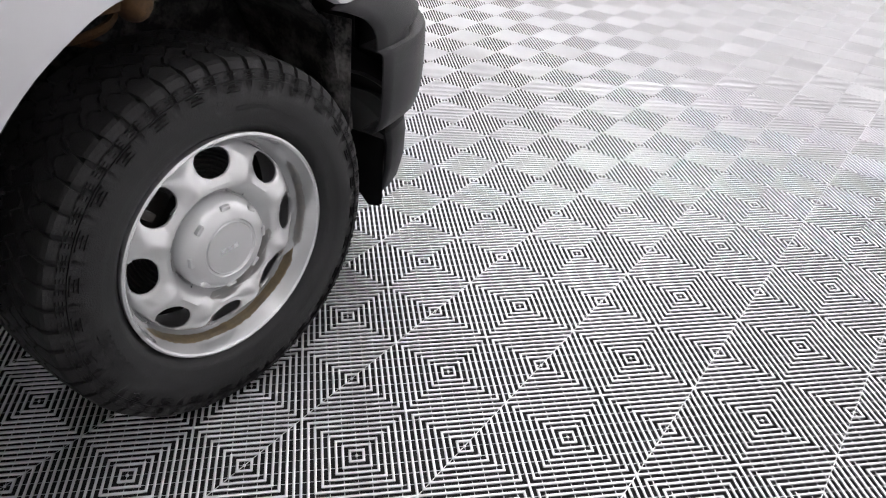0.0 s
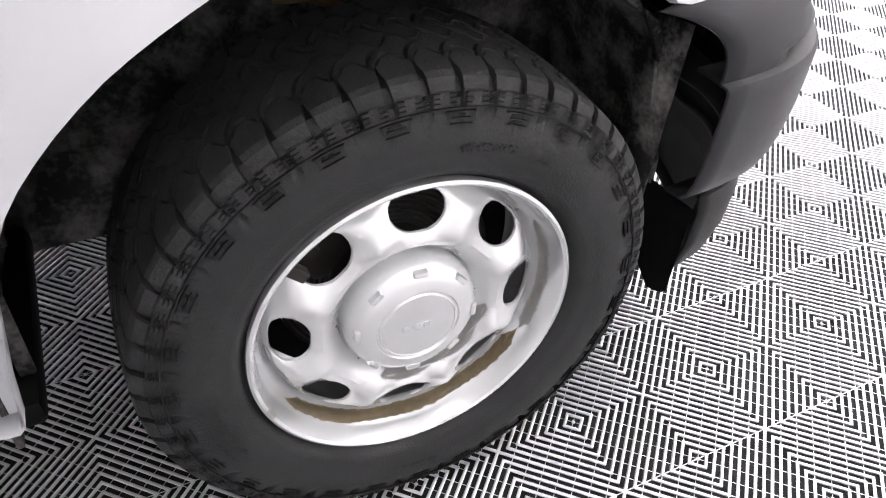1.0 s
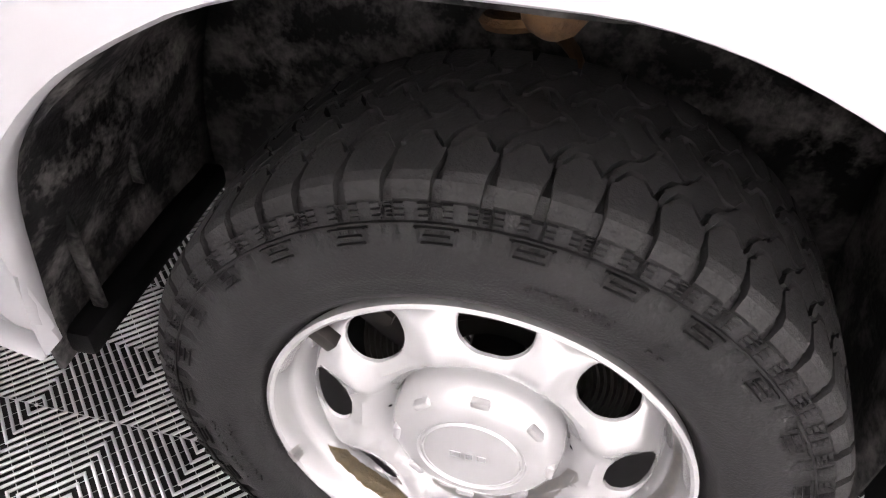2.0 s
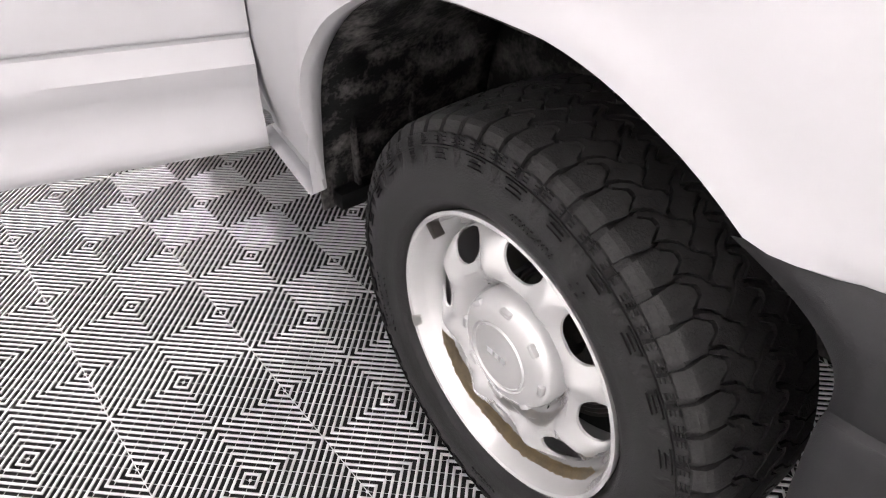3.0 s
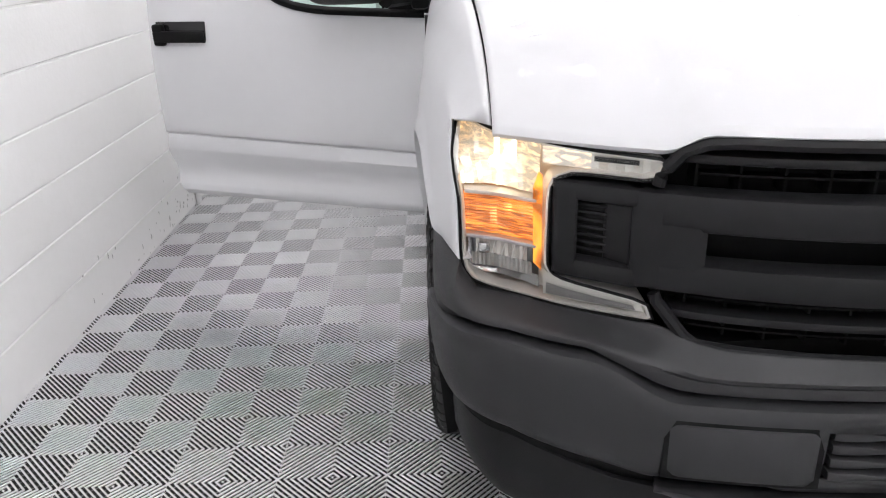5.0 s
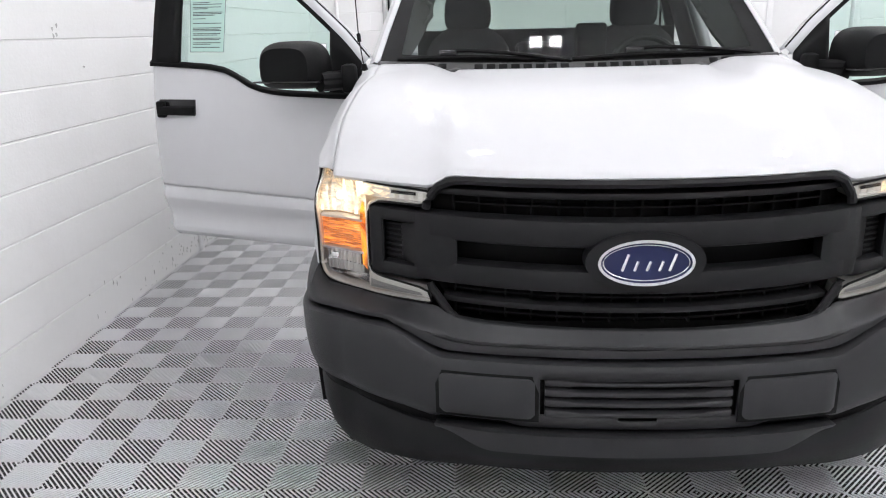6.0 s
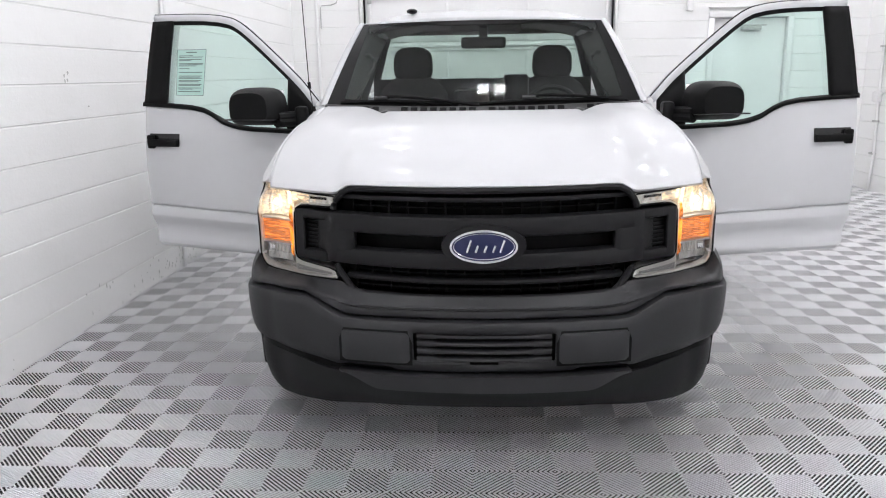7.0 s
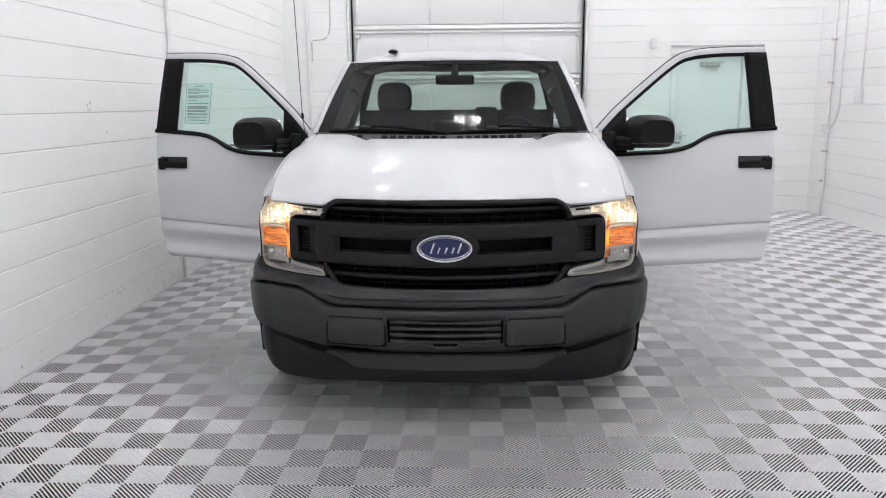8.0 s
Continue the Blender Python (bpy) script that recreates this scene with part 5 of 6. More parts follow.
# Interior
bm = sheet([[(x, y, z + 0.02 * (1 - (x / 0.86) ** 2)) for x in [lerp(-0.84, 0.84, k / 20) for k in range(21)]] for y, z in ((1.60, 1.285), (1.75, 1.295), (1.92, 1.29), (2.02, 1.26), (2.06, 1.18), (2.03, 0.95), (1.9, 0.8))])
dash = part("dashboard", bm, DASH, truck, "dark grey plastic dashboard", solid=0.02)
bm = add_box(bmesh.new(), 0.26, 0.64, 1.86, 2.06, 1.28, 1.335, 0.025)
part("instrument_hood", bm, DASH, dash)


def seat(x, w):
    bm = add_box(bmesh.new(), x - w / 2, x + w / 2, 2.25, 2.80, 0.78, 0.95, 0.06, segs=4)
    ob = part("seat", bm, CLOTH, truck, "dark grey cloth seat with headrest")
    bm = bmesh.new()
    rows = []
    for j in range(13):
        v = j / 12
        hw = w / 2 * (1 - 0.42 * max(0.0, (v - 0.72) / 0.28) ** 2.6)
        row = []
        for k in range(24):
            a = 2 * math.pi * k / 24
            c, sn = math.cos(a), math.sin(a)
            row.append((x + hw * math.copysign(abs(c) ** 0.5, c), 2.76 + 0.18 * v + (0.075 - 0.02 * v) * math.copysign(abs(sn) ** 0.6, sn), lerp(0.85, 1.475, v)))
        rows.append(row)
    rows.append([((x + (p[0] - x) * 0.8), lerp(2.94, p[1], 0.7), 1.49) for p in rows[-1]])
    sheet(rows, bm, closed=True)
    bm.verts.ensure_lookup_table()
    bm.faces.new(bm.verts[-24:])
    part("backrest", bm, CLOTH, ob)
    return ob


def headrest(x, ob):
    rows = []
    for j in range(9):  # cushion with a domed top and soft front
        b = math.pi * j / 8
        f = 0.72 + 0.28 * math.sin(b) ** 0.6
        row = []
        for k in range(36):
            a = 2 * math.pi * k / 36
            c, n = math.cos(a), math.sin(a)
            e = 0.62 if n > 0 else 0.42
            row.append((x + 0.143 * f * math.copysign(abs(c) ** e, c) * (1 - 0.05 * n), 2.935 - 0.052 * math.cos(b), 1.585 + 0.118 * f * math.copysign(abs(n) ** 0.66, n)))
        rows.append(row)
    bm = sheet(rows, closed=True)
    bm.verts.ensure_lookup_table()
    bm.faces.new(bm.verts[:36])
    bm.faces.new(bm.verts[-36:])
    part("headrest", bm, CLOTH, ob, smooth=60)
    bm = bmesh.new()
    for dx in (-0.05, 0.05):
        add_tube(bm, [(x + dx, 2.935, 1.42), (x + dx, 2.935, 1.52)], 0.007, 6)
    part("headrest_post", bm, CHROME, ob)


headrest(-0.50, seat(-0.50, 0.52))
headrest(0.51, seat(0.51, 0.52))
bm = add_box(bmesh.new(), -0.22, 0.22, 2.25, 2.80, 0.78, 0.93, 0.04)
add_box(bm, -0.21, 0.06, 2.80, 2.93, 0.9, 1.40, 0.04)
add_box(bm, 0.16, 0.335, 2.80, 2.93, 0.9, 1.50, 0.02)
part("centre_seat", bm, CLOTH, truck, "dark grey cloth centre seat")
bm = bmesh.new()
m = Matrix.Translation((0.45, 2.20, 1.255)) @ pose(0, 0, 0, 62, 0, 0)
add_tube(bm, [m @ Vector((0.185 * math.cos(a), 0.185 * math.sin(a), 0)) for a in (2 * math.pi * k / 40 for k in range(40))], 0.016, 8, closed=True)
for a in (0, math.pi, -math.pi / 2):
    add_tube(bm, [m @ Vector((0.05 * math.cos(a), 0.05 * math.sin(a), -0.02)), m @ Vector((0.18 * math.cos(a), 0.18 * math.sin(a), 0))], 0.014, 6)
add_box(bm, -0.075, 0.075, -0.06, 0.06, -0.04, 0.0, 0.02, m)
part("steering_wheel", bm, DASH, truck, "black steering wheel")
bm = bmesh.new()
add_tube(bm, [m @ Vector((0, 0, -0.03)), (0.45, 1.98, 1.13)], 0.035, 10)
part("steering_column", bm, DASH, truck)
bm = add_box(bmesh.new(), -0.128, 0.148, 2.085, 2.12, 1.66, 1.728, 0.018, segs=3)
add_box(bm, -0.016, 0.036, 2.115, 2.15, 1.70, 1.80, 0.006)
part("interior_mirror", bm, BLACK, truck, "black interior mirror")


bm = add_box(bmesh.new(), -0.20, 0.25, 2.24, 2.52, 1.765, 1.835, 0.015)
part("overhead_console", bm, DASH, truck, "dark overhead console and mirror mount")


# ---------------------------------------------------------------- open doors
HINGE = Vector((0.985, 1.60, 0))



def belt(u):
    return polyline(((0.0, 1.186), (0.14, 1.190), (0.40, 1.200), (0.475, 1.207), (0.545, 1.219), (0.614, 1.240), (0.69, 1.283), (0.757, 1.310), (0.85, 1.326), (1.0, 1.336), (1.18, 1.346)), u)


def frame_top(u):
    return polyline(((-0.04, 1.360), (0.075, 1.482), (0.17, 1.563), (0.27, 1.645), (0.36, 1.717), (0.44, 1.778), (0.50, 1.818), (0.56, 1.847), (0.65, 1.866), (0.75, 1.877), (0.87, 1.883), (1.135, 1.888)), u)


def rear_edge(z):
    return polyline(((0.46, 1.155), (0.50, 1.180), (0.60, 1.194), (0.72, 1.200), (1.0, 1.204), (1.346, 1.205), (1.60, 1.176), (1.862, 1.137)), z)


def skin(z):
    """How far the outer skin stands out at a height."""
    return polyline(((0.445, -0.045), (0.452, -0.022), (0.475, -0.006), (0.50, -0.006), (0.53, -0.022), (0.58, -0.024), (0.632, 0.0), (0.66, 0.008), (0.708, -0.007), (0.713, -0.018), (0.720, -0.018), (0.723, -0.003), (0.735, -0.001), (0.9, 0.002), (1.05, -0.004), (1.2, -0.022), (1.35, -0.045), (1.86, -0.12)), z)


def door(s):
    ALONG = (Vector((1.119, 0.363, 0)) if s < 0 else Vector((1.162, 0.19, 0))).normalized()  # the two doors stand open unevenly
    OUT = Vector((ALONG.y, -ALONG.x, 0))  # the outer skin faces forward when open
    def P(u, z, w=0.0, at=None):
        p = HINGE + ALONG * u + OUT * (skin(z if at is None else at) + w)
        return Vector((s * p.x, p.y, z))
    us = [k / 40 for k in range(41)]
    zs = [0.445, 0.452, 0.462, 0.475, 0.49, 0.505, 0.53, 0.555, 0.58, 0.61, 0.632, 0.648, 0.66, 0.69, 0.708, 0.713, 0.720, 0.723, 0.735, 0.77, 0.82, 0.9, 0.98, 1.05, 1.1, 1.13]
    rows = [[P(lerp(0.03, rear_edge(z), q), z - (1 - q) * (0.018 * (1 - smoothstep(0.58, 0.68, z)) + 0.034 * smoothstep(0.58, 0.68, z) * (1 - smoothstep(0.735, 0.9, z))) + 0.008 * q * smoothstep(0.6, 0.69, z) * (1 - smoothstep(0.735, 0.9, z)), 0.0, z) for q in us] for z in zs]
    for j in range(1, 7):
        rows.append([P(u, lerp(1.13, belt(u), j / 6)) for u in (lerp(0.03, rear_edge(lerp(1.13, 1.3, j / 6)), q) for q in us)])
    d = part("door", sheet(rows), PAINT, truck, "open white front door with black mirror", solid=0.0)
    # inner trim panel closes the back of the shell
    rows = [[P(lerp(0.035, rear_edge(z) - 0.006, q), z, -0.09) for q in us] for z in (0.47, 0.6, 0.8, 1.0, 1.15)] + [[P(lerp(0.035, rear_edge(1.2) - 0.006, q), belt(lerp(0.03, 1.20, q)) - 0.01, -0.07) for q in us]]
    part("door_trim", sheet(rows), DASH, d, "dark grey inner door trim", solid=0.02)
    bm = bmesh.new()
    edge = [P(rear_edge(z), z, -0.003) for z in zs] + [P(1.203, 1.345, -0.003)]
    edge_in = [P(rear_edge(z) - 0.004, z, -0.09) for z in zs] + [P(1.199, 1.34, -0.075)]
    sheet([edge, edge_in], bm)
    sheet([[P(lerp(0.03, rear_edge(0.445), q), 0.446) for q in us], [P(lerp(0.03, rear_edge(0.47), q), 0.47, -0.09) for q in us]], bm)
    part("door_edge", bm, PAINT, d, solid=0.004)
    # white outer window frame from the mirror corner over the top
    un = [lerp(-0.035, 1.132, k / 48) for k in range(49)]
    bm = bmesh.new()
    def inset(u, dist):
        """A point below the frame's top line, square to it."""
        z, du = frame_top(u), 0.01
        g = (frame_top(min(1.13, u + du)) - frame_top(u - du)) / (min(1.13, u + du) - u + du)
        l = math.hypot(1, g)
        return u + g / l * dist, z - dist / l
    sheet([[P(u, frame_top(u), 0.004) for u in un], [P(*inset(u, 0.016), 0.010) for u in un], [P(*inset(u, 0.034), 0.006) for u in un], [P(*inset(u, 0.036), -0.02) for u in un]], bm)
    sheet([[P(u, frame_top(u), 0.004) for u in un], [P(u, frame_top(u) - 0.01, -0.06) for u in un]], bm)
    part("window_frame", bm, PAINT, d, solid=0.004)
    bm = bmesh.new()
    add_tube(bm, [P(u, frame_top(u) + 0.003, -0.004) for u in un], 0.005, 6)
    sheet([[P(*inset(u, 0.036), 0.002) for u in un if u > 0.02], [P(*inset(u, 0.060), -0.006) for u in un if u > 0.02]], bm)
    part("window_seal", bm, BLACK, d, "black rubber window seal")
    # black rear post, corner piece and belt strip
    zr = [lerp(1.346, 1.850, k / 12) for k in range(13)]
    rows = [[P(lerp(rear_edge(z) - 0.170 + 0.02 * (z - 1.346) / 0.5, rear_edge(z), q), z, 0.004) for q in (0, 0.3, 0.36, 0.7, 1.0)] for z in zr]
    part("rear_post", sheet(rows), BLACK, d, "black window post", solid=0.02)
    rows = [[P(u, belt(u) - 0.006, 0.008), P(u, belt(u) + 0.010, 0.012), P(u, belt(u) + 0.020, 0.004)] for u in [lerp(0.03, 1.215, k / 60) for k in range(61)]]
    part("belt_strip", sheet(rows), BLACK, d, "black belt moulding", solid=0.008)
    rows = [[P(u, lerp(belt(u) + 0.01, max(belt(u) + 0.012, frame_top(u) - 0.05), q), 0.002) for q in (0, 0.25, 0.5, 0.75, 1)] for u in [lerp(-0.0, 0.165, k / 8) for k in range(9)]]
    part("mirror_corner", sheet(rows), BLACK, d, "black mirror corner panel", solid=0.012)
    # glass
    gu = [lerp(0.15, 1.12, k / 30) for k in range(31)]
    rows = []
    for q in [k / 8 for k in range(9)]:
        rows.append([P(min(u, rear_edge(lerp(belt(u), frame_top(u), q)) - 0.09), lerp(belt(u) - 0.01, max(belt(u), frame_top(u) - 0.045), q), -0.022) for u in gu])
    g = part("window_glass", sheet(rows), SIDEGLASS, d, "green tinted door glass", smooth=60)
    g.visible_shadow = False
    # handle with its dark recess
    bm = bmesh.new()
    a, b = P(0.945, 1.125), P(1.165, 1.125)
    m = Matrix(((a - b).normalized(), Vector((0, 0, 1)), (a - b).normalized().cross(Vector((0, 0, 1))))).transposed().to_4x4()
    fwd = m.to_3x3() @ Vector((0, 0, 1))
    sgn = 1 if fwd.y < 0 else -1
    m.translation = (a + b) / 2
    add_box(bm, -0.112, 0.112, -0.048, 0.048, -0.012, 0.004, 0.004, m @ Matrix.Scale(sgn, 4, (0, 0, 1)))
    part("handle_recess", bm, BLACKGLOSS, d, "dark handle recess")
    bm = bmesh.new()
    add_box(bm, -0.116, 0.116, -0.030, 0.014, 0.012, 0.034, 0.010, m @ Matrix.Scale(sgn, 4, (0, 0, 1)), segs=3)
    sx = 1 if (P(1.165, 1.125) - m.translation).dot(m.to_3x3() @ Vector((1, 0, 0))) > 0 else -1
    add_box(bm, min(sx * 0.07, sx * 0.118), max(sx * 0.07, sx * 0.118), -0.044, 0.040, 0.0, 0.030, 0.010, m @ Matrix.Scale(sgn, 4, (0, 0, 1)), segs=3)
    part("door_handle", bm, BLACK, d, "black plastic pull handle")
    # mirror
    c = P(0.30, 1.335, 0.13)
    r = Matrix.Rotation(math.atan2(ALONG.y, ALONG.x) * s + (0.10 * s), 4, "Z")
    mm = Matrix.Translation((s * 1.262, 1.50, 1.347)) @ Matrix.Rotation(s * 0.16, 4, "Z")
    bm = bmesh.new()
    rows = []
    for j in range(9):
        v = j / 8
        dy = lerp(-0.10, 0.085, v)
        k = 0.72 + 0.28 * math.sin(min(1, v * 1.6) * math.pi / 2)
        row = []
        for i in range(32):
            a = 2 * math.pi * i / 32
            ca, sa = math.cos(a), math.sin(a)
            e = 0.62 if sa > 0 else 0.42
            x, z = 0.152 * math.copysign(abs(ca) ** e, ca) * k, 0.104 * math.copysign(abs(sa) ** e, sa) * k
            x *= 1 - 0.07 * max(0.0, z / 0.104)
            row.append(mm @ Vector((x, dy, z + 0.004 * (1 - k))))
        rows.append(row)
    sheet(rows, bm, closed=True)
    bm.verts.ensure_lookup_table()
    bm.faces.new(bm.verts[:32])
    bm.faces.new(bm.verts[-32:])
    part("mirror_housing", bm, BLACK, d, "large black door mirror housing", smooth=50)
    bm = bmesh.new()
    add_box(bm, -0.150, 0.150, -0.102, 0.07, -0.071, -0.064, 0.002, mm)
    part("mirror_seam", bm, BLACKGLOSS, d)
    bm = bmesh.new()
    for z, rr in ((1.262, 0.032), (1.288, 0.030)):
        add_tube(bm, [mm @ Vector((-s * 0.13, -0.02, z - 1.347)), (s * 1.07, 1.555, z), P(0.055, z, 0.01)], rr, 10)
    add_box(bm, s * 1.02 - 0.035, s * 1.02 + 0.035, 1.53, 1.60, 1.215, 1.345, 0.02)
    part("mirror_arm", bm, BLACK, d, "black mirror arm")
    part("mirror_glass", add_box(bmesh.new(), -0.135, 0.135, 0.083, 0.089, -0.09, 0.09, 0.004, mm), CHROME, d, "mirror glass")
    # hinges
    bm = bmesh.new()
    for z in (0.66, 1.08):
        add_box(bm, min(s * 0.93, s * 1.0), max(s * 0.93, s * 1.0), 1.62, 1.68, z, z + 0.07, 0.008)
    part("door_hinge", bm, PAINT, d)
    if s < 0:
        bm = bmesh.new()
        quad = [P(0.985, 1.405, -0.0195), P(0.780, 1.402, -0.0195), P(0.760, 1.678, -0.0195), P(0.978, 1.680, -0.0195)]
        def at(a, b, lift=0.0):
            return quad[0].lerp(quad[1], a).lerp(quad[3].lerp(quad[2], a), b) + Vector((0, -lift, 0))
        bm.faces.new([bm.verts.new(at(a, b)) for a, b in ((0, 0), (1, 0), (1, 1), (0, 1))])
        bars = [(0.32, 0.68, 0.93, 0.945)] + [(0.08, w, z, z + 0.012) for z, w in ((0.86, 0.55), (0.83, 0.9), (0.78, 0.86), (0.755, 0.5), (0.69, 0.92), (0.665, 0.9), (0.64, 0.7), (0.58, 0.45), (0.50, 0.9), (0.42, 0.9), (0.395, 0.85), (0.37, 0.9), (0.32, 0.88), (0.295, 0.8), (0.24, 0.9), (0.215, 0.86), (0.16, 0.9), (0.135, 0.6), (0.08, 0.88))]
        sticker = part("window_sticker", bm, TINTEDPAPER, d, "printed paper sheet at the glass, its green tint painted in", smooth=0)
        edges = ((0, 1, 0, 0.008), (0, 1, 0.992, 1), (0, 0.012, 0, 1), (0.988, 1, 0, 1))
        for kind, strips in (("printed_line", bars), ("printed_border", edges)):
            for a0, a1, b0, b1 in strips:
                bm = bmesh.new()
                bm.faces.new([bm.verts.new(at(a, b, 0.0012)) for a, b in ((a0, b0), (a1, b0), (a1, b1), (a0, b1))])
                part(kind, bm, INK, sticker, smooth=0)
    return d


for s in (-1, 1):
    door(s)

# ---------------------------------------------------------------- cargo bed
for s in (-1, 1):
    rows = []
    ysb = [lerp(3.33, 5.30, k / 40) for k in range(41)]
    def rear_arch(y):
        d = abs(y - 4.02) / 0.47
        return 0.42 + 0.45 * (1 - d**2.5) ** 0.4 if d < 1 else 0.46
    for q in [k / 10 for k in range(11)]:
        rows.append([(s * (0.995 - 0.03 * abs(q - 0.55)), y, lerp(rear_arch(y), 1.36, q)) for y in ysb])
    part("bed_side", sheet(rows), PAINT, truck, solid=0.04)
bm = add_box(bmesh.new(), -0.92, 0.92, 3.33, 3.37, 0.62, 1.34, 0.01)
add_box(bm, -0.92, 0.92, 3.33, 5.28, 0.58, 0.62, 0.005)
part("bed_floor", bm, PAINT, truck)
part("tailgate", add_box(bmesh.new(), -0.80, 0.80, 5.26, 5.32, 0.64, 1.36, 0.015), PAINT, truck)
part("rear_bumper", add_box(bmesh.new(), -0.96, 0.96, 5.36, 5.50, 0.46, 0.64, 0.03), PLASTIC, truck)

# Fender aerial
bm = bmesh.new()
add_tube(bm, [(-0.945, 1.53, 1.325), (-0.965, 1.545, 1.46), (-1.005, 1.60, 2.30)], 0.0028, 6)
add_tube(bm, [(-0.962, 1.543, 1.44), (-0.966, 1.548, 1.475)], 0.009, 8)
bmesh.ops.create_cone(bm, cap_ends=True, segments=12, radius1=0.018, radius2=0.01, depth=0.03, matrix=Matrix.Translation((-0.944, 1.53, 1.33)))
part("aerial_mast", bm, BLACK, truck, "thin black aerial mast")

# ---------------------------------------------------------------- pipes and boxes on the walls
def pipe(name, pts, r, material, label):
    ob = part(name, add_tube(bmesh.new(), pts, r, 10), material, smooth=60)
    return tagged(ob, label, "pipe")


p = pipe("conduit", [(EAST - 0.022, 6.97, CEILING), (EAST - 0.022, 6.95, 1.2), (EAST - 0.022, 6.92, 0.55), (EAST - 0.022, 6.91, 0.45), (EAST - 0.03, 6.96, 0.0)], 0.018, WHITEPANEL, "white painted conduit fixed on the block wall")
part("junction_box", add_box(bmesh.new(), EAST - 0.07, EAST - 0.004, 6.89, 7.02, 1.10, 1.22, 0.008), WHITEPANEL, p, "white painted junction box")
for z in (0.45, 0.85, 1.75, 2.3):
    part("pipe_clip", add_box(bmesh.new(), EAST - 0.045, EAST - 0.002, 6.90, 7.0, z, z + 0.025, 0.004), GALV, p)
pipe("conduit", [(EAST - 0.02, 6.70, CEILING), (EAST - 0.02, 6.70, 2.2), (EAST - 0.02, 6.68, 1.5), (EAST - 0.02, 6.70, 1.36), (EAST - 0.022, 6.77, 1.25), (EAST - 0.025, 6.89, 1.17)], 0.012, WHITEPANEL, "thin white cable curving into a junction box")
p = pipe("conduit", [(EAST - 0.02, 6.17, CEILING), (EAST - 0.02, 6.17, 1.60)], 0.011, WHITEPANEL, "thin white conduit above a switch box")
part("switch_box", add_box(bmesh.new(), EAST - 0.055, EAST - 0.003, 6.13, 6.24, 1.50, 1.66, 0.008), WHITEPANEL, p, "white switch box")
pipe("conduit", [(-2.14, NORTH - 0.02, CEILING), (-2.14, NORTH - 0.02, 0.0)], 0.022, WHITEPANEL, "white painted pipe on the block wall")
pipe("cable", [(-1.82, NORTH - 0.02, CEILING), (-1.82, NORTH - 0.02, 2.62), (-1.84, NORTH - 0.02, 2.50), (-1.88, NORTH - 0.02, 2.43), (-1.95, NORTH - 0.02, 2.405), (-2.07, NORTH - 0.02, 2.40), (-2.085, NORTH - 0.025, 2.37), (-2.085, NORTH - 0.03, 2.11)], 0.008, GALV, "thin grey pull chain beside the overhead door")
pipe("conduit", [(WEST + 0.02, 3.205, CEILING), (WEST + 0.02, 3.205, 0.0)], 0.018, WHITEPANEL, "white painted conduit on the block wall")
b = part("wall_bracket", add_box(bmesh.new(), 2.60, 2.68, NORTH - 0.06, NORTH - 0.003, 2.25, 2.38, 0.01), WHITEPANEL)
tagged(b, "small white sensor box on the block wall", "sensor box")

# ---------------------------------------------------------------- floor tiles
def tile_mesh():
    """Two by two squares of raised slanting ribs with low cross bars."""
    verts, faces = [], []
    pitch = S * math.sqrt(2) / 16
    shape = ((0.0, -0.0065), (-0.0011, -0.0062), (-0.0029, -0.0020), (-0.0029, -0.0017), (-0.0024, -0.0009), (-0.0013, -0.0005), (0.0, -0.0003), (0.0013, -0.0005), (0.0024, -0.0009), (0.0029, -0.0017), (0.0029, -0.0020), (0.0011, -0.0062), (0.0, -0.0065))

    def quad(*ps):
        k = len(verts)
        verts.extend(ps)
        faces.append(tuple(range(k, k + len(ps))))

    for ci in (0, 1):
        for cj in (0, 1):
            ox, oy, flip = (ci - 1) * S, (cj - 1) * S, (ci + cj) % 2

            def at(x, y, z):
                x = min(S, max(0, x))
                y = min(S, max(0, y))
                return (ox + (S - x if flip else x), oy + y, z)

            def ends(t):
                d = t * math.sqrt(2)
                return (max(0, d - S), min(S, d)), (min(S, d), max(0, d - S))

            for k in range(17):
                lines = [(*ends(min(S * math.sqrt(2), max(0.0, pitch * k + d))), z) for d, z in shape]
                for (a1, b1, z1), (a2, b2, z2) in zip(lines, lines[1:]):
                    quad(at(*a1, z1), at(*b1, z1), at(*b2, z2), at(*a2, z2))
            for k in range(-3, 4):
                d, h = k * S / 4, 0.0007
                lo, hi = abs(d) / 2, S - abs(d) / 2
                quad(at(lo + d / 2 - h, lo - d / 2 + h, -0.0022), at(lo + d / 2 + h, lo - d / 2 - h, -0.0022), at(hi + d / 2 + h, hi - d / 2 - h, -0.0022), at(hi + d / 2 - h, hi - d / 2 + h, -0.0022))
    for e in (-S, S):  # seam strips round the tile
        p, q = sorted((e, e * (1 - 0.006)))
        quad((p, -S, -0.0018), (q, -S, -0.0018), (q, S, -0.0018), (p, S, -0.0018))
    return verts, faces


tv, tf = tile_mesh()
tile = bpy.data.meshes.new("tile")
tile.from_pydata(tv, [], tf)
tile.materials.append(TILE)
far_v, far_f = [], []
tv_np = np.array(tv)
for i in range(-10, 26):
    for j in range(-18, 25):
        x, y = S * (2 * i + 1 - 12) + X0, S * (2 * j + 1 - 1) + Y0
        if not (WEST - S < x < EAST + S and SOUTH - S < y < NORTH + S):
            continue
        if -2.7 < x < 1.05 and -2.7 < y < 5.3:
            ob = new("tile", tile)
            ob.location = (x, y, 0)
            ob.parent = floor
        else:
            k = len(far_v)
            far_v.extend((tv_np + (x, y, 0)).tolist())
            far_f.extend(tuple(k + q for q in f) for f in tf)
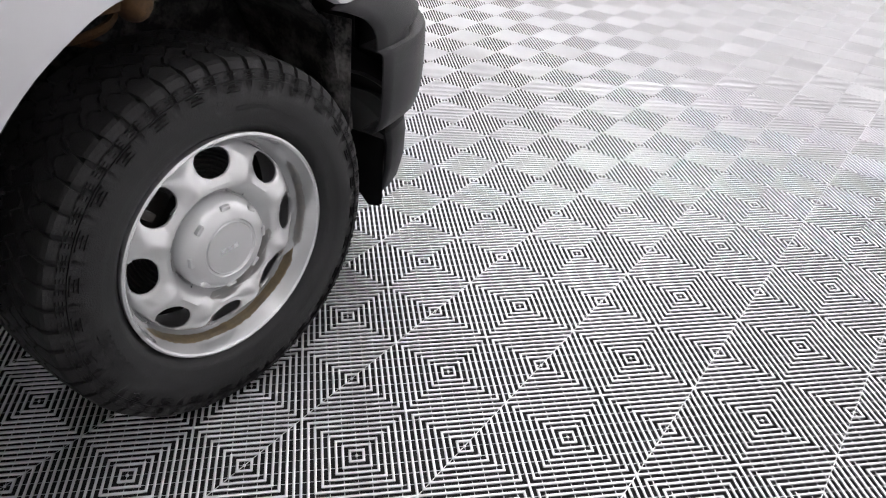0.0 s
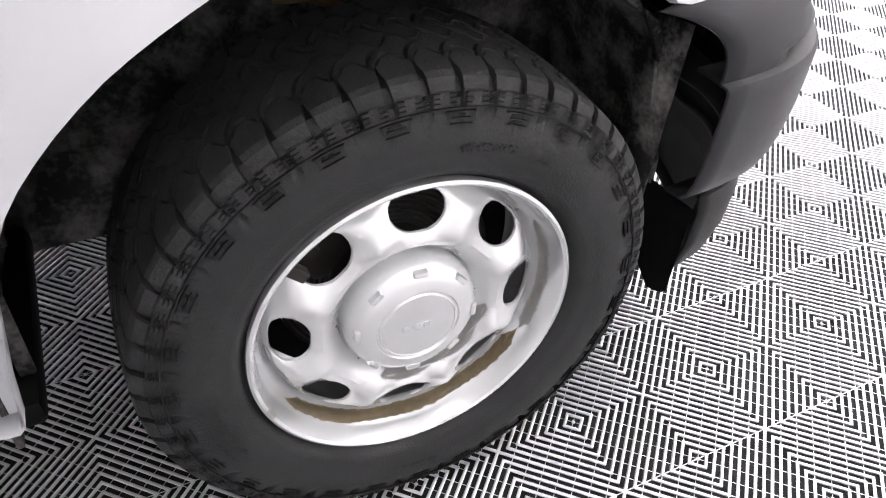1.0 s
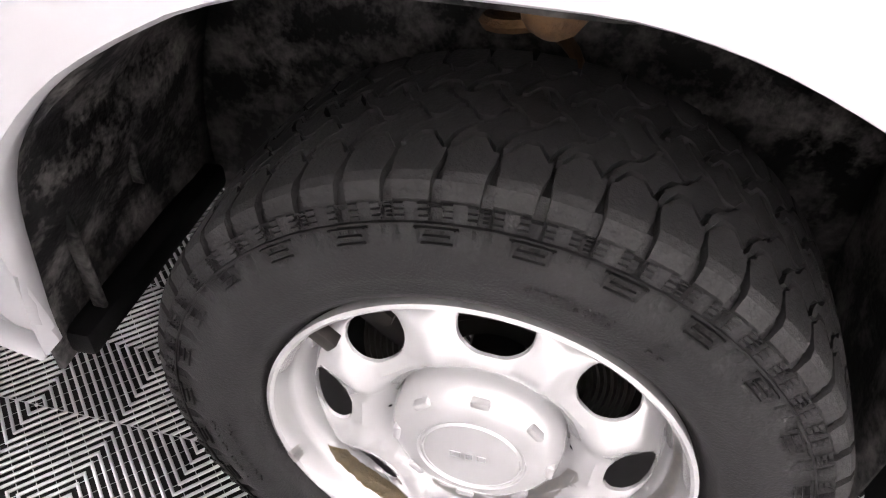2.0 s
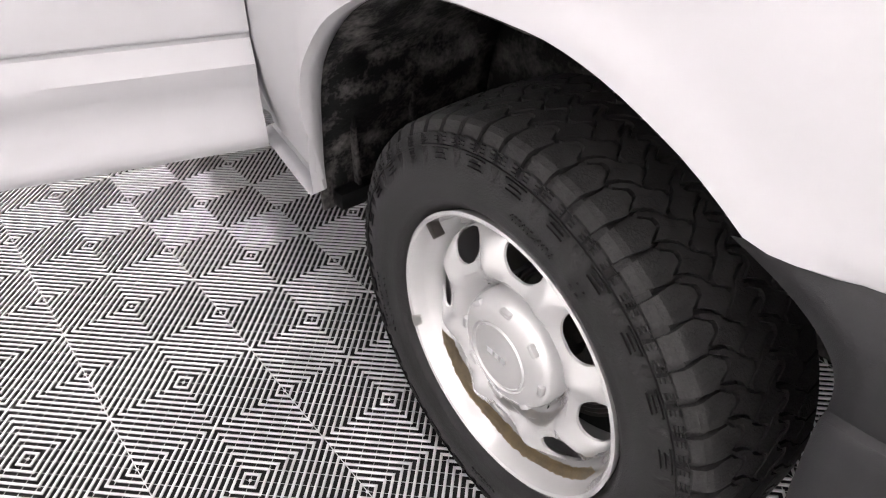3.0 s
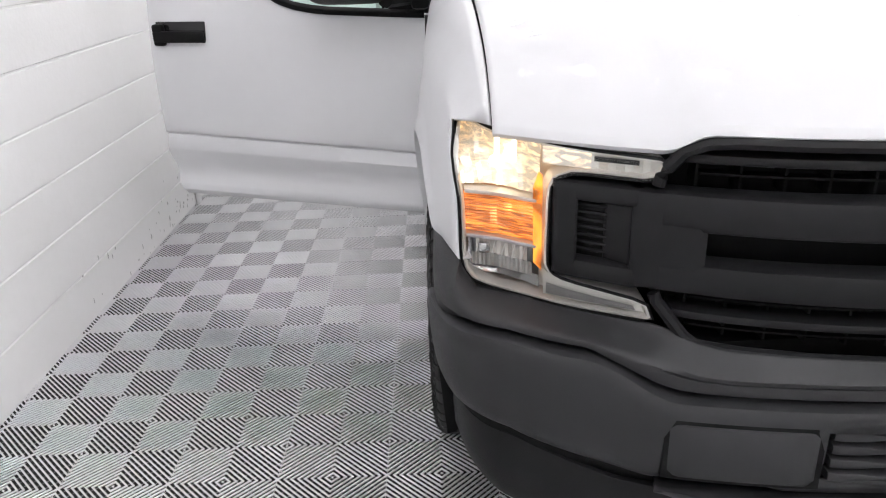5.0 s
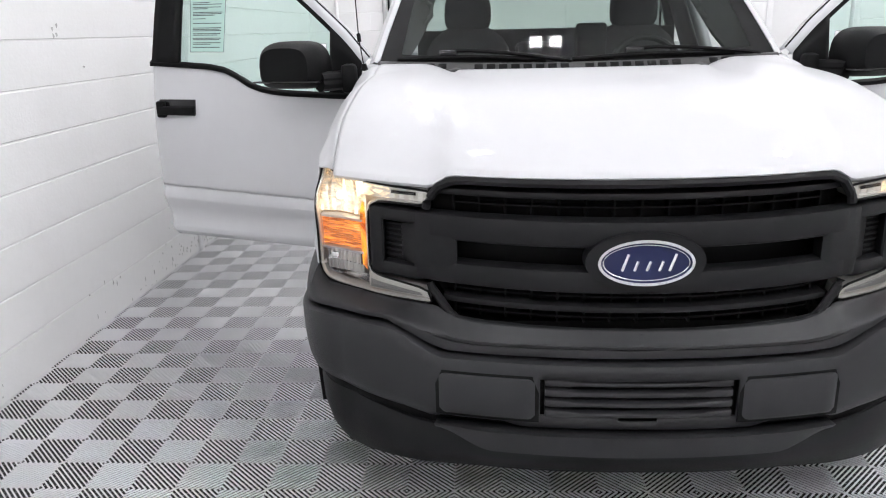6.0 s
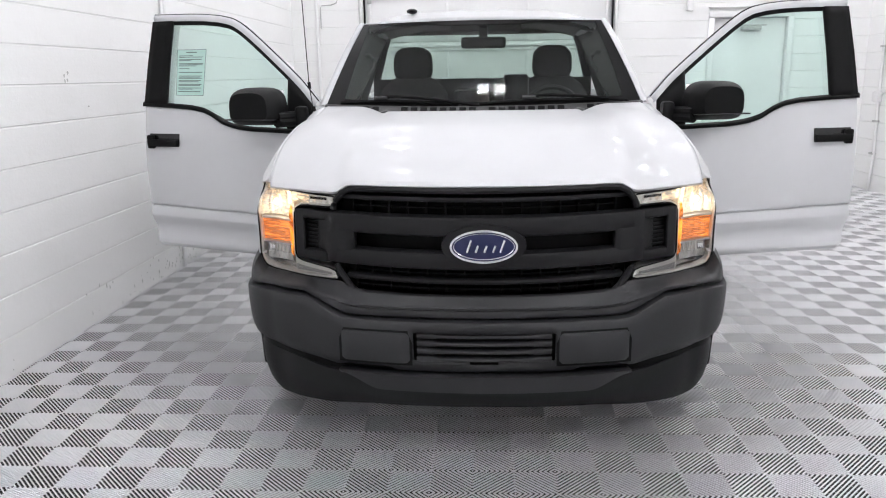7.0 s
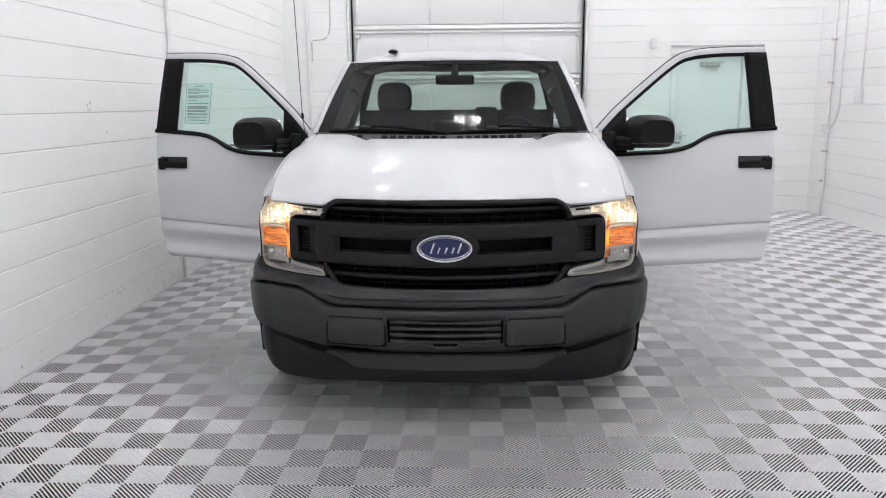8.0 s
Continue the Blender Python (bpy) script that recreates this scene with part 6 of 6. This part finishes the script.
me = bpy.data.meshes.new("far_tiles")
me.from_pydata(far_v, [], far_f)
me.materials.append(TILE)
ob = new("far_tiles", me)
ob.parent = floor
tagged(ob, "grey ribbed plastic floor tiles farther off", kind="stuff")

# ---------------------------------------------------------------- wall blocks
BH, BL, BZ = 0.2135, 0.427, -0.0105


def block_mesh(length):
    """Front of one block in the wall's own plane: x along, y out, z up."""
    g, v, c, out = 0.0028, 0.0, 0.0035, 0.006
    o = [(v, 0, g), (length - v, 0, g), (length - v, 0, BH - g), (v, 0, BH - g)]
    i = [(v, out, g + c), (length - v, out, g + c), (length - v, out, BH - g - c), (v, out, BH - g - c)]
    return o + i, [(4, 5, 6, 7), (0, 1, 5, 4), (1, 2, 6, 5), (2, 3, 7, 6), (3, 0, 4, 7)]


def lay_blocks(wall, m, spans, near):
    """Courses of blocks over spans (start, end, bottom, top) along a wall; m carries the wall's plane to the room."""
    far_v, far_f, cache = [], [], {}
    for x0, x1, z0, z1 in spans:
        course = int(round(z0 / BH))
        while course * BH < z1 - 0.02:
            x = x0 - (BL / 2 if course % 2 else 0)
            while x < x1 - 0.01:
                a, b = max(x, x0), min(x + BL, x1)
                if b - a > 0.03:
                    key = round(b - a, 3)
                    if key not in cache:
                        v, f = block_mesh(key)
                        me = bpy.data.meshes.new("block")
                        me.from_pydata(v, [], f)
                        me.materials.append(WALLWHITE)
                        cache[key] = (me, v, f)
                    me, v, f = cache[key]
                    t = m @ Matrix.Translation((a, 0, course * BH + BZ))
                    if near(a, course * BH):
                        ob = new("block", me)
                        ob.matrix_basis = t
                        ob.parent = wall
                    else:
                        k = len(far_v)
                        far_v.extend(tuple(t @ Vector(p)) for p in v)
                        far_f.extend(tuple(k + q for q in face) for face in f)
                x += BL
            course += 1
    me = bpy.data.meshes.new("far_blocks")
    me.from_pydata(far_v, [], far_f)
    me.materials.append(WALLWHITE)
    ob = new("far_blocks", me)
    ob.parent = wall
    tagged(ob, "white painted concrete blocks farther off", kind="stuff")


TOP = CEILING + 0.02
lay_blocks(walls["wall_west"], Matrix.Translation((WEST - 0.006, NORTH, 0)) @ pose(0, 0, 0, 0, 0, -90), [(0, NORTH - SOUTH, 0, TOP)], lambda a, z: 1.6 < a < 7.2 and z < 2.5)
lay_blocks(walls["wall_east"], Matrix.Translation((EAST + 0.006, SOUTH, 0)) @ pose(0, 0, 0, 0, 0, 90), [(0, NORTH - SOUTH, 0, TOP)], lambda a, z: a > 9.5 and z < 2.5)
lay_blocks(walls["wall_north"], Matrix.Translation((EAST, NORTH + 0.006, 0)) @ pose(0, 0, 0, 0, 0, 180), [(0, EAST - DX1 - 0.03, 0, TOP), (EAST - DX1 - 0.03, EAST - DX0 + 0.03, DZ + 0.05, TOP), (EAST - DX0 + 0.03, EAST - GX1, 0, TOP), (EAST - GX1, EAST - GX0, GZ + 0.017, TOP), (EAST - GX0, EAST - WEST, 0, TOP)], lambda a, z: a < 1.0 and z < 2.5)
lay_blocks(walls["wall_south"], Matrix.Translation((WEST, SOUTH - 0.006, 0)), [(0, EAST - WEST, 0, TOP)], lambda a, z: False)

# scuffs low on the west wall
rnd = random.Random(11)
SCUFF = mat("scuff", (0.42, 0.42, 0.41), (0.6, 0.6, 0.59), rough=0.8, stain=40, grain=200)
bm = bmesh.new()
for k in range(70):
    y = rnd.choice((rnd.uniform(0.6, 3.2), rnd.gauss(2.9, 0.5), rnd.gauss(3.3, 0.3)))
    z = abs(rnd.gauss(0.0, 0.11)) + 0.01
    w, h = rnd.uniform(0.003, 0.014), rnd.uniform(0.003, 0.02)
    n = 7
    vs = [bm.verts.new((WEST + 0.0015, y + w * math.cos(a) * rnd.uniform(0.4, 1.2), max(0.002, z + h * math.sin(a) * rnd.uniform(0.4, 1.2)))) for a in (2 * math.pi * q / n for q in range(n))]
    bm.faces.new(vs)
for y, z in ((1.74, 1.535), (1.78, 1.55), (1.74, 1.50), (1.77, 1.508), (1.98, 1.345)):
    vs = [bm.verts.new((WEST + 0.0015, y + 0.012 * math.cos(a) * rnd.uniform(0.4, 1.2), z + 0.014 * math.sin(a) * rnd.uniform(0.3, 1.2))) for a in (2 * math.pi * q / 7 for q in range(7))]
    bm.faces.new(vs)
part("wall_scuffs", bm, SCUFF, walls["wall_west"], "small grey scuffs and chips near the floor", smooth=0)
